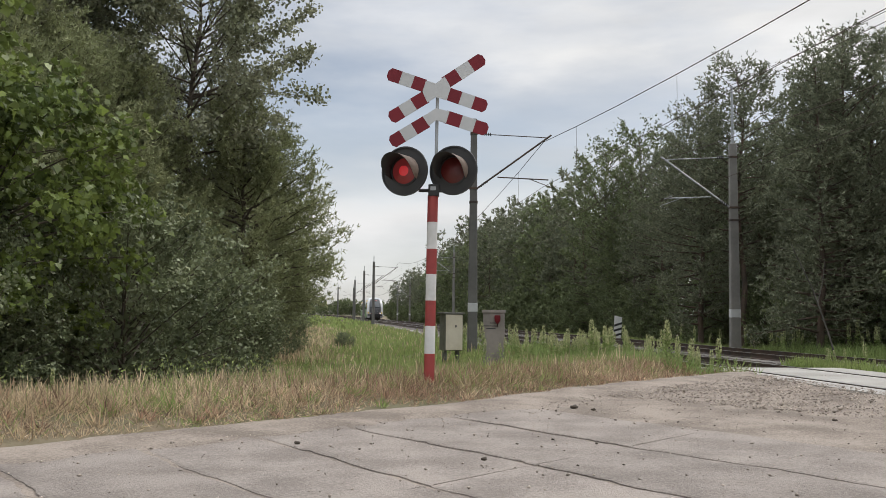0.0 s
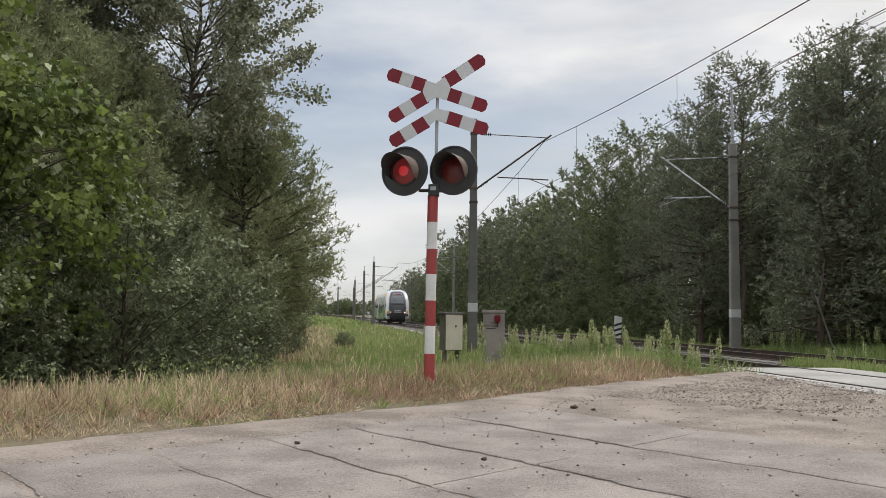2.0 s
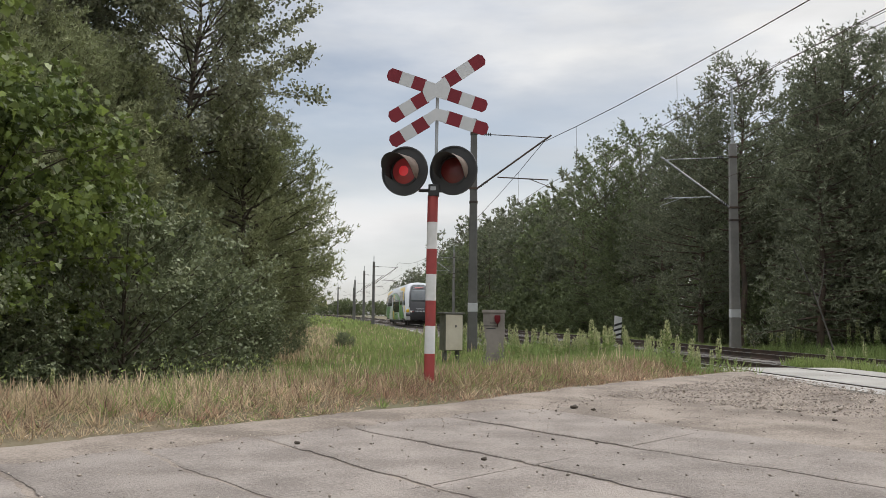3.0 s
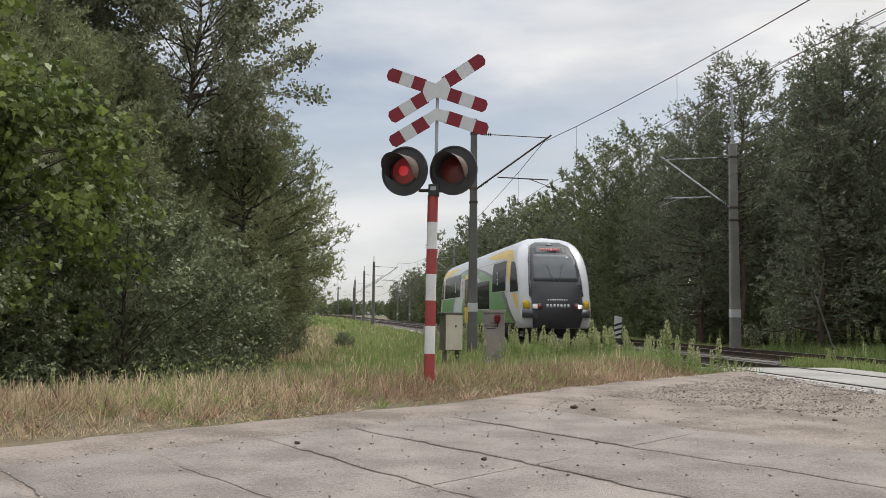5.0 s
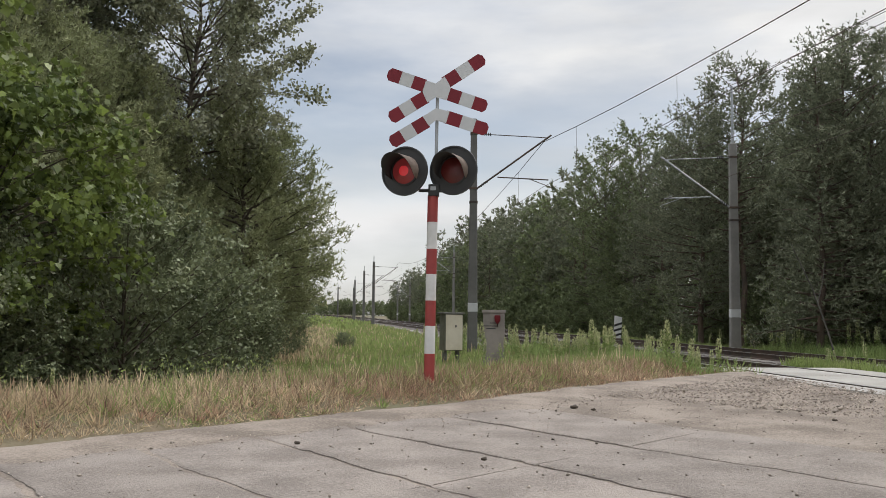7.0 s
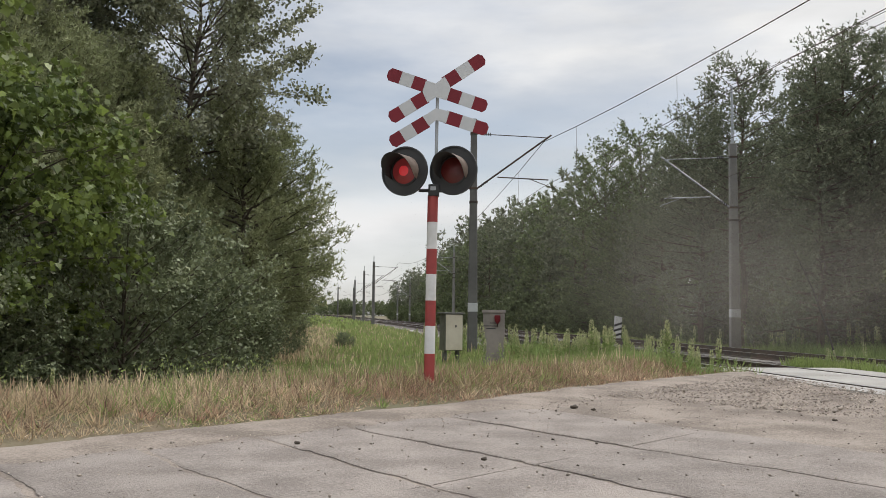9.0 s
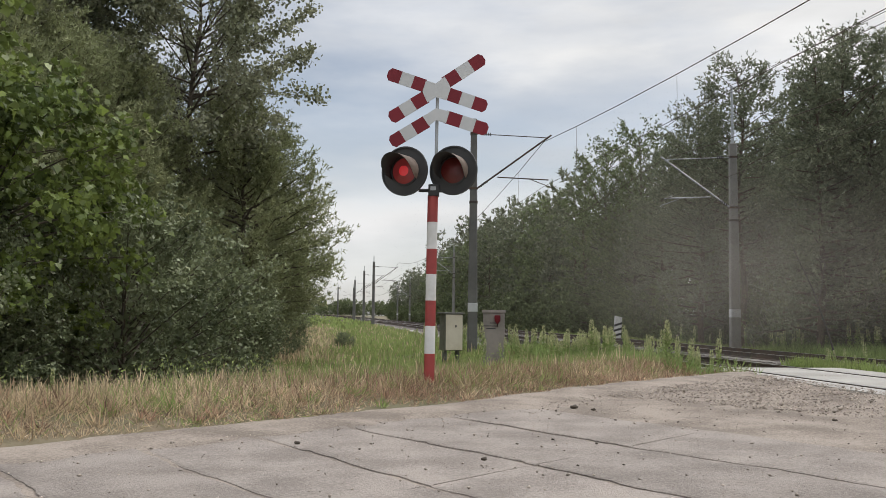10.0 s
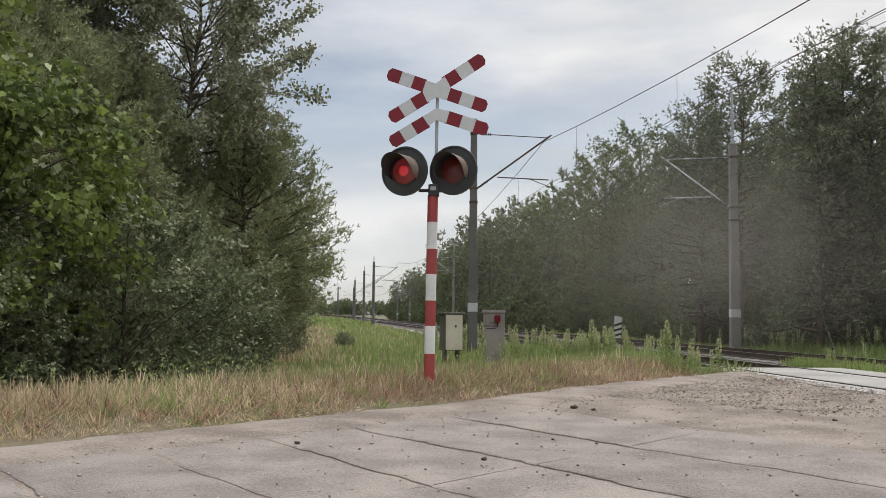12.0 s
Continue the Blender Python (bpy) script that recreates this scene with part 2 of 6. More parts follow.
def line_lat(x, y):
    """Distance from the track's middle, towards the road side, and the place along it."""
    x, y = np.atleast_1d(x), np.atleast_1d(y)
    lat, along = np.empty(len(x)), np.empty(len(x))
    for i in range(0, len(x), 4000):
        d = (x[i:i + 4000, None] - LINE_XY[None, ::4, 0]) ** 2 + (y[i:i + 4000, None] - LINE_XY[None, ::4, 1]) ** 2
        j = d.argmin(axis=1) * 4
        a = LINE_A[j]
        dx, dy = x[i:i + 4000] - LINE_XY[j, 0], y[i:i + 4000] - LINE_XY[j, 1]
        lat[i:i + 4000] = dx * np.sin(a) - dy * np.cos(a)
        along[i:i + 4000] = LINE_S[j] + dx * np.cos(a) + dy * np.sin(a)
    return lat, along


EDGE_P, EDGE_D = np.array((-3.0, 6.21)), np.array((0.671, 0.742))
EDGE_N = np.array((-0.742, 0.671))


def road_side(x, y):
    """Distance beyond the road's edge; negative on the road."""
    return (np.asarray(x) + 3.0) * EDGE_N[0] + (np.asarray(y) - 6.21) * EDGE_N[1]


def smooth(x, a, b):
    t = np.clip((np.asarray(x, dtype=float) - a) / (b - a), 0, 1)
    return t * t * (3 - 2 * t)


def ground_z(x, y):
    x, y = np.atleast_1d(np.asarray(x, dtype=float)), np.atleast_1d(np.asarray(y, dtype=float))
    lat, s = line_lat(x, y)
    e = road_side(x, y)
    up = rise(s) * (1 - smooth(np.abs(lat), 30, 120)) 
    wild = -0.30 - 0.55 * smooth(lat, 2.6, 7.0) + 0.35 * smooth(lat, 9.0, 14.0)
    wild = np.where(lat < -6, -0.30 - 0.25 * smooth(-lat, 6.5, 9.0), wild)
    wild = wild + 0.05 * np.sin(x * 0.9 + 1.3) * np.cos(y * 0.7) + 0.03 * np.sin(x * 2.3 + y * 1.7)
    verge = 0.02 + 0.10 * smooth(e, 0.0, 0.8)
    z = verge + (wild - verge) * smooth(e, 1.6, 7.0)
    z = np.where(e < 0, -0.09, z)
    bed = (lat < 2.6) & (lat > -6.6)
    z = np.where(bed, np.minimum(z, -0.32), z)
    z = np.where((lat < -6.0) & (e > 0.3), np.minimum(z, -0.22), z)
    return z + up


# ---- ground ----
def graded(lo, hi, fine0, fine1, step, grow):
    a = list(np.arange(fine0, fine1 + 1e-6, step))
    d = step
    while a[-1] < hi:
        d *= grow
        a.append(a[-1] + d)
    d = step
    while a[0] > lo:
        d *= grow
        a.insert(0, a[0] - d)
    return np.array(a)


def build_ground():
    gx = graded(-2500, 2500, -12, 16, 0.32, 1.13)
    gy = graded(-2500, 4000, 3, 32, 0.32, 1.07)
    X, Y = np.meshgrid(gx, gy)
    Z = ground_z(X.ravel(), Y.ravel())
    v = np.stack([X.ravel(), Y.ravel(), Z], axis=1)
    w = len(gx)
    i = np.arange(len(gy) - 1)[:, None] * w + np.arange(w - 1)[None, :]
    f = np.stack([i, i + 1, i + w + 1, i + w], axis=-1).reshape(-1, 4)
    me = mesh_np("ground", v, f, M["soil"])
    for p in me.polygons:
        p.use_smooth = True
    tagged(new("ground", me), "dry brown soil and litter verge falling to a shallow ditch", "ground", kind="structure")


build_ground()


# ---- road of concrete slabs ----
def build_road():
    road = thing("road", "worn pale concrete slab road with open joints and sand", "road", kind="structure")
    bm = bmesh.new()
    # bed under the slabs, along the road
    def at(u, e, z):
        p = EDGE_P + EDGE_D * u + EDGE_N * e
        return (p[0], p[1], z)
    r = random.Random(2)
    us, es = [-40 + 2 * i for i in range(16)] + [-8 + 0.25 * i for i in range(91)], [0.35, 0.1, -0.1, -0.3, -0.5, -0.8, -1.5, -2.2, -3.0, -4.0, -6.0, -9.0]
    grid = []
    for u in us:
        heap = float(smooth(u, 4.0, 8.5))
        over = 0.3 * np.array([float(smooth(1.55 - line_lat([at(u, e, 0)[0]], [at(u, e, 0)[1]])[0], 0, 0.3)[0]) for e in es])
        grid.append([bm.verts.new(at(u, e, -over[es.index(e)] - 0.020 + (0.028 + 0.02 * r.random()) * smooth(e, -0.85 - 0.35 * r.random(), -0.25) - 0.05 * smooth(e, 0.0, 0.3)
                                     + heap * (0.045 + 0.012 * r.random()))) for e in es])
    for a, b in zip(grid, grid[1:]):
        for i in range(len(es) - 1):
            f = bm.faces.new((a[i], a[i + 1], b[i + 1], b[i]))
            f.smooth = True
    part("road_bed", bm, M["sand"], road, "loose sand and gravel")
    return road, at


road, road_at = build_road()


# ---- tracks ----
def build_track(centre, name, label):
    track = thing(name, label, "railway track", kind="structure")
    for side in (-0.7535, 0.7535):
        bm = bmesh.new()
        prof = [(-0.07, -0.16), (0.07, -0.16), (0.07, -0.145), (0.012, -0.12), (0.010, -0.045), (0.036, -0.03), (0.036, 0.0), (-0.036, 0.0), (-0.036, -0.03), (-0.010, -0.045), (-0.012, -0.12), (-0.07, -0.145)]
        rings = []
        ss = list(range(-440, -60, 6)) + list(range(-60, 30, 2)) + list(range(30, 260, 6))
        for s in ss:
            rings.append([bm.verts.new(on_line(s, centre + side + u, v)) for u, v in prof])
        for a, b in zip(rings, rings[1:]):
            for i in range(len(prof)):
                f = bm.faces.new((a[i], a[(i + 1) % 12], b[(i + 1) % 12], b[i]))
                f.material_index = 1 if i == 6 else 0
        rail = part("rail", bm, M["rust"], track, "rusty steel rail with a bright worn head")
        rail.data.materials.append(M["railtop"])
    return track


track_near = build_track(0.0, "track_1", "near railway track with rusty rails on concrete sleepers in ballast")
track_far = build_track(-4.0, "track_2", "second railway track with rusty rails on concrete sleepers in ballast")


def build_ballast():
    bm = bmesh.new()
    prof = [(2.9, -0.42), (2.0, -0.19), (-6.0, -0.19), (-6.9, -0.45)]
    rings = []
    for s in list(range(-440, -60, 5)) + list(range(-60, 30, 2)) + list(range(30, 260, 6)):
        rings.append([bm.verts.new(on_line(s, l, z)) for l, z in prof])
    for a, b in zip(rings, rings[1:]):
        for i in range(3):
            bm.faces.new((a[i], a[i + 1], b[i + 1], b[i]))
    part("ballast_bed", bm, M["soil2"], track_near)


M["soil2"] = material("ballast_fill", (0.15, 0.13, 0.115), 0.95, (0.085, 0.075, 0.068), 30, 2.0, 1.0, 40)
build_ballast()


# ---- warning signal ----
def ring_disc(bm, r0, r1, y0, y1, n=48):
    """A flat ring with thickness, axis along y."""
    vs = []
    for r, y in ((r0, y0), (r1, y0), (r1, y1), (r0, y1)):
        vs.append([bm.verts.new((r * math.cos(2 * math.pi * k / n), y, r * math.sin(2 * math.pi * k / n))) for k in range(n)])
    for i in range(4):
        a, b = vs[i], vs[(i + 1) % 4]
        for k in range(n):
            bm.faces.new((a[k], a[(k + 1) % n], b[(k + 1) % n], b[k]))
    return bm


def disc(bm, r, y, n=40, bulge=0.0, rings=5):
    prev = None
    for i in range(rings, 0, -1):
        rr = r * i / rings
        cur = [bm.verts.new((rr * math.cos(2 * math.pi * k / n), y - bulge * (1 - (i / rings) ** 2), rr * math.sin(2 * math.pi * k / n))) for k in range(n)]
        if prev:
            for k in range(n):
                bm.faces.new((prev[k], prev[(k + 1) % n], cur[(k + 1) % n], cur[k]))
        prev = cur
    c = bm.verts.new((0, y - bulge, 0))
    for k in range(n):
        bm.faces.new((prev[k], prev[(k + 1) % n], c))
    return bm


M["lens_on"] = glow("lit_red_lens", (0.16, 0.02, 0.02), 0.36)
M["lens_core"] = glow("lit_lens_core", (0.50, 0.03, 0.035), 0.55)
M["lens_off"] = material("unlit_red_lens", (0.16, 0.022, 0.02), 0.25, (0.11, 0.02, 0.018), 30, 6, 0.3, 70)
# weathered tone for the hood's outer flank, made paler to carry sky light
M["hood"] = material("weathered_skylit_hood_flank", (0.34, 0.27, 0.22), 0.6, (0.22, 0.17, 0.14), 14, 3, 0.1, 60)

SIG = Vector((-0.148, 10.5, 0.09))
PXM = 151.6     # scale at the signal


def sig(px, py):
    """Place on the signal's plane, in its own space, from its elevation drawing."""
    dx, dy = px - 765.0, 690.0 - py
    return ((dx - dy * 0.0105) / PXM, dy / PXM)


def build_signal():
    s = thing("crossing_signal", "red and white striped crossing post with crossbuck and red lamps", "crossing signal",
              m=pose(*SIG, 0, 0.55, 0))
    # post in painted bands
    r = 0.062
    zs = [0.0] + [sig(0, y)[1] for y in (628, 579, 534, 487, 442, 394, 346)]
    for i, (a, b) in enumerate(zip(zs, zs[1:])):
        bm = tube(bmesh.new(), [(0, 0, a), (0, 0, b)], r, 24)
        part("post_band", bm, M["post_red"] if i % 2 == 0 else M["white"], s, "faded red band" if i % 2 == 0 else "white band", True)
    part("foot", tube(bmesh.new(), [(0, 0, -0.2), (0, 0, 0.06), (0, 0, 0.075)], [0.085, 0.085, 0.066], 20), M["rust"], s, "rusty steel foot")
    top = sig(0, 346)[1]
    part("collar", box(bmesh.new(), -0.055, -0.07, top - 0.01, 0.075, 0.07, top + 0.13, 0.012), M["black"], s, "black clamp box")
    bm = box(bmesh.new(), -0.03, -0.075, top + 0.055, 0.035, -0.068, top + 0.10)
    part("tag", bm, M["galv"], s, "small grey tag with unreadable bars")
    part("mast", tube(bmesh.new(), [(0.03, 0.0, top + 0.1), (0.03, 0.0, sig(0, 150)[1])], 0.019, 14), M["galv"], s, "thin grey galvanised mast", True)
    part("crossbar", tube(bmesh.new(), [(-0.17, 0.0, top + 0.06), (0.24, 0.0, top + 0.06)], 0.02, 10), M["black"], s)

    # crossbuck arms: drawn as striped blades with pointed ends
    def blade(p0, p1, w, cuts, nm, y, lab):
        a, b = Vector(sig(*p0)), Vector(sig(*p1))
        d = (b - a).normalized()
        q = Vector((-d.y, d.x)) * w / 2
        ln = (b - a).length
        arm = None
        for i, (c0, c1, mat) in enumerate(cuts):
            u0, u1 = a + d * ln * c0, a + d * ln * c1
            out = [u0 - q, u1 - q, u1 + q, u0 + q]
            tip = w * 0.22
            if c0 == 0:
                out = [a + d * tip - q, u1 - q, u1 + q, a + d * tip + q, a + q * 0.45, a - q * 0.45]
            if c1 == 1:
                out = [u0 - q, b - d * tip - q, b - q * 0.45, b + q * 0.45, b - d * tip + q, u0 + q]
            bm = extrude_poly(bmesh.new(), [(p.x, p.y) for p in out], "y", y, y + 0.012)
            nmn = "stripe"
            ob = part(nmn, bm, M[mat], s if arm is None else arm, "")
            if arm is None:
                arm = ob
                ob.name = nm
                tagged(ob, lab)
        return arm
    w = 0.155
    RW = [(0, .375, "red"), (.375, .69, "signwhite"), (.69, 1, "red")]

    def plate(name, pts, y):
        bm = extrude_poly(bmesh.new(), [sig(*p) for p in pts], "y", y, y + 0.012)
        bmesh.ops.recalc_face_normals(bm, faces=bm.faces[:])
        part(name, bm, M["signwhite"], s, "pale grey joint plate")
    blade((685, 127), (750, 148), w, [(0, .36, "red"), (.36, .70, "signwhite"), (.70, 1.04, "red")], "cross_arm", -0.075, "red and white striped arm")
    blade((864, 185), (796, 163), w, [(0, .36, "red"), (.36, .70, "signwhite"), (.70, 1.04, "red")], "cross_arm", -0.075, "red and white striped arm")
    blade((690, 210), (752, 170), w, [(0, .34, "red"), (.34, .68, "signwhite"), (.68, 1.04, "red")], "cross_arm", -0.075, "red and white striped arm")
    blade((858, 95), (791, 141), w, [(0, .34, "red"), (.34, .68, "signwhite"), (.68, 1.04, "red")], "cross_arm", -0.075, "red and white striped arm")
    plate("joint_plate", ((754, 139), (772, 144), (788, 131), (799, 151), (792, 174), (772, 169), (757, 179), (748, 160)), -0.079)
    blade((692, 254), (754, 215), w, [(0, .34, "red"), (.34, .68, "signwhite"), (.68, 1.04, "red")], "chevron_arm", -0.075, "red and white striped arm")
    blade((866, 227), (793, 205), w, [(0, .33, "red"), (.33, .66, "signwhite"), (.66, 1.04, "red")], "chevron_arm", -0.075, "red and white striped arm")
    plate("joint_plate", ((749, 205), (773, 189), (797, 195), (791, 216), (773, 211), (760, 221)), -0.079)

    lenses = []
    for (px, py), turn in (((718, 305), -22), ((805, 302), -19)):
        x, z = sig(px, py)
        lamp = new("lamp")
        lamp.parent = s
        lamp.matrix_local = pose(x, -0.10, z, 0, 0, turn)
        tagged(lamp, "black round lamp unit with a visor hood")
        part("backboard", ring_disc(bmesh.new(), 0.168, 0.285, 0.0, 0.012, 56), M["black"], lamp, "black round backing board")
        part("rim", ring_disc(bmesh.new(), 0.276, 0.292, -0.018, 0.016, 56), M["black"], lamp)
        # bowl behind the lens
        bm = bmesh.new()
        n, rings = 32, []
        for r0, y0 in ((0.170, 0.0), (0.172, 0.10), (0.13, 0.19), (0.03, 0.22)):
            rings.append([bm.verts.new((r0 * math.cos(2 * math.pi * k / n), y0, r0 * math.sin(2 * math.pi * k / n))) for k in range(n)])
        for a, b in zip(rings, rings[1:]):
            for k in range(n):
                bm.faces.new((a[k], a[(k + 1) % n], b[(k + 1) % n], b[k]))
        bm.faces.new(rings[-1])
        part("housing", bm, M["black"], lamp, "", True)
        # hood: a shell round the upper left of the lens, cut back at its ends
        bm = bmesh.new()
        n, rows = 40, []
        for i in range(n + 1):
            f = i / n
            ang = radians(-28 + f * 236)
            reach = 0.40 * math.sin(math.pi * f) ** 0.55 * (0.82 + 0.18 * f) + 0.006
            c, sn = math.cos(ang), math.sin(ang)
            rows.append([bm.verts.new((0.174 * c, 0.0, 0.174 * sn)), bm.verts.new((0.174 * c, -reach, 0.174 * sn - 0.015)),
                         bm.verts.new((0.178 * c, -reach, 0.178 * sn - 0.015)), bm.verts.new((0.180 * c, 0.0, 0.180 * sn))])
        for a, b in zip(rows, rows[1:]):
            for k in range(3):
                f_ = bm.faces.new((a[k], a[k + 1], b[k + 1], b[k]))
                # outer right flank only: sky light painted into its colour, the rest stays black
                f_.material_index = 1 if k == 2 and a[3].co.x > -0.02 else 0
        bmesh.ops.recalc_face_normals(bm, faces=bm.faces[:])
        hood = part("hood", bm, M["black"], lamp, "black visor with one weathered flank, painted paler for sky light", True)
        hood.data.materials.append(M["hood"])
        # the lens drum: one face glows, the other is dull, and it turns about its upright axis
        bm = disc(bmesh.new(), 0.152, -0.004, 36, 0.03)
        k0 = len(bm.faces)
        disc(bm, 0.152, 0.004, 36, -0.03)
        bm.faces.ensure_lookup_table()
        for f_ in bm.faces[k0:]:
            f_.material_index = 1
        for f_ in bm.faces[:k0]:
            c = f_.calc_center_median()
            if math.hypot(c.x, c.z) < 0.05:
                f_.material_index = 2
        drum = part("lens", bm, M["lens_on"], lamp, "round red signal lens", True)
        drum.data.materials.append(M["lens_off"])
        drum.data.materials.append(M["lens_core"])
        part("bezel", ring_disc(bmesh.new(), 0.154, 0.173, -0.012, 0.008, 40), M["black"], lamp)
        lenses.append(drum)
    return s, lenses


signal, lenses = build_signal()


# ---- catenary poles ----
def build_pole(name, base, height, w0, w1, dark, arm, label, ext=1.1, band=True):
    """arm: +1 or -1, the side of the tracks; 0 for none."""
    p = thing(name, label, "catenary pole", "poles along the tracks", pose(*base))
    bm = bmesh.new()
    k = []
    for z, w in ((-0.6, w0), (height, w1)):
        k.append([bm.verts.new((sx * w / 2, sy * w * 0.42, z)) for sx, sy in ((-1, -1), (1, -1), (1, 1), (-1, 1))])
    bm.faces.new(k[0][::-1])
    bm.faces.new(k[1])
    for i in range(4):
        bm.faces.new((k[0][i], k[0][(i + 1) % 4], k[1][(i + 1) % 4], k[1][i]))
    bmesh.ops.bevel(bm, geom=bm.edges[:], offset=0.03, segments=1, affect="EDGES")
    part("shaft", bm, M["dark_pole"] if dark else M["pole"], p)
    if band:
        wb = w0 + (w1 - w0) * 1.5 / height + 0.006
        part("band", box(bmesh.new(), -wb / 2, -wb * 0.42, 1.35, wb / 2, wb * 0.42, 1.68, 0.03), M["signwhite"], p, "white painted band")
    if ext:
        part("extension", tube(bmesh.new(), [(0, 0, height - 0.2), (0, 0, height + ext)], 0.05, 8), M["galv"], p, "thin steel extension")
    if arm:
        zt, zb = height - 0.55, height - 2.55
        reach = 2.7 * arm
        for z in (zt, zb, zb - 0.5):
            wb = w0 + (w1 - w0) * z / height + 0.03
            part("clamp", box(bmesh.new(), -wb / 2, -wb * 0.44, z - 0.04, wb / 2, wb * 0.44, z + 0.04, 0.008), M["rust"], p)
        mt = M["galv"] if arm < 0 and not dark else M["rust"]
        part("tie_rod", tube(bmesh.new(), [(0.1 * arm, 0, zt), (reach, 0, zt - 0.12)], 0.016, 6), mt, p)
        part("strut", tube(bmesh.new(), [(0.12 * arm, 0, zb), (reach * 1.04, 0, zt - 0.02)], 0.034, 8), mt, p, "slanting steel strut")
        zs = zb + 0.42
        part("steady_arm", tube(bmesh.new(), [(reach * 0.32, 0, zs), (reach * 1.0, 0, zs - 0.08)], 0.022, 6), mt, p)
        part("drop_arm", tube(bmesh.new(), [(reach * 0.75, 0, zs - 0.06), (reach * 1.05, 0, zs - 0.36)], 0.014, 6), mt, p)
        for f, z in ((0.14, zt), (0.10, zb + 0.04)):
            for j in range(4):
                u = f * reach + 0.07 * j * arm
                zz = z - 0.005 * j if z == zt else z + (zt - zb) / (reach * 1.04) * (u - 0.1 * arm) - 0.04
                part("insulator", tube(bmesh.new(), [(u, 0, zz), (u + 0.03 * arm, 0, zz)], 0.06, 10), M["black"], p, "dark insulator disc")
    return p


def pole_base(px, depth, z):
    return Vector((px * depth / 1581.0, depth, z))


def build_poles():
    build_pole("catenary_pole", (1.08, 32.0, -0.25), 8.35, 0.37, 0.22, True, 1, "dark grey concrete catenary pole with white band and steel cantilever", 0.0)
    build_pole("catenary_pole", (11.37, 34.8, -0.35), 8.2, 0.40, 0.27, False, -1, "grey concrete catenary pole with white band and steel extension", 2.3)
    for s, lat, arm, h, dark in ((-88, 3.3, 1, 7.5, True), (-112, 3.3, 1, 7.6, True), (-151, 3.4, 1, 7.8, True), (-158, 3.4, 0, 6.6, True), (-198, 3.4, 0, 7.6, True),
                                 (-92, -6.7, -1, 9.0, False), (-149, -6.7, -1, 7.4, False), (-172, -6.7, 0, 7.4, False)):
        b = on_line(s, lat, -0.3)
        build_pole("catenary_pole", b, h, 0.36, 0.26, dark, arm, "distant %s concrete catenary pole beside the tracks" % ("dark" if dark else "grey"), 0.9 if not dark else 0.7, not dark)


build_poles()


def build_wires():
    group = thing("overhead_wires", "thin dark messenger and contact wires hung over the tracks", "overhead wire")
    supports = {1: [-236, -151, -88, -14.6, 46, 110], -1: [-236, -149, -92, -17.4, 46, 110]}
    for trk, ss in supports.items():
        lats = [0.3, 0.3, 0.4, 1.2, -1.3, 0.3] if trk == 1 else [-4.0, -4.0, -3.8, -4.2, -3.0, -4.0]
        for j, (s0, s1) in enumerate(zip(ss, ss[1:])):
            mes, con = [], []
            for i in range(17):
                f = i / 16
                s, lat = s0 + (s1 - s0) * f, lats[j] + (lats[j + 1] - lats[j]) * f
                mes.append(on_line(s, lat, 7.15 - 1.35 * 4 * f * (1 - f) * ((s1 - s0) / 70) ** 2))
                con.append(on_line(s, lat, 5.55 - 0.05 * 4 * f * (1 - f)))
            part("messenger_wire", tube(bmesh.new(), mes, 0.011, 5, False), M["rust"], group)
            part("contact_wire", tube(bmesh.new(), con, 0.008, 5, False), M["rust"], group)
            for i in (1, 3, 5, 7, 9, 11, 13, 15):
                part("dropper", tube(bmesh.new(), [mes[i], con[i]], 0.004, 4, False), M["rust"], group)
    # a pair of feeder wires on the far poles' extensions
    for lat, z in ((-6.55, 10.0), (-6.85, 9.86)):
        for s0, s1 in ((-92, -17.4), (-17.4, 46)):
            run = [on_line(s0 + (s1 - s0) * i / 16, lat, z - 0.9 * 4 * (i / 16) * (1 - i / 16)) for i in range(17)]
            part("feeder_wire", tube(bmesh.new(), run, 0.011, 5, False), M["rust"], group)


build_wires()


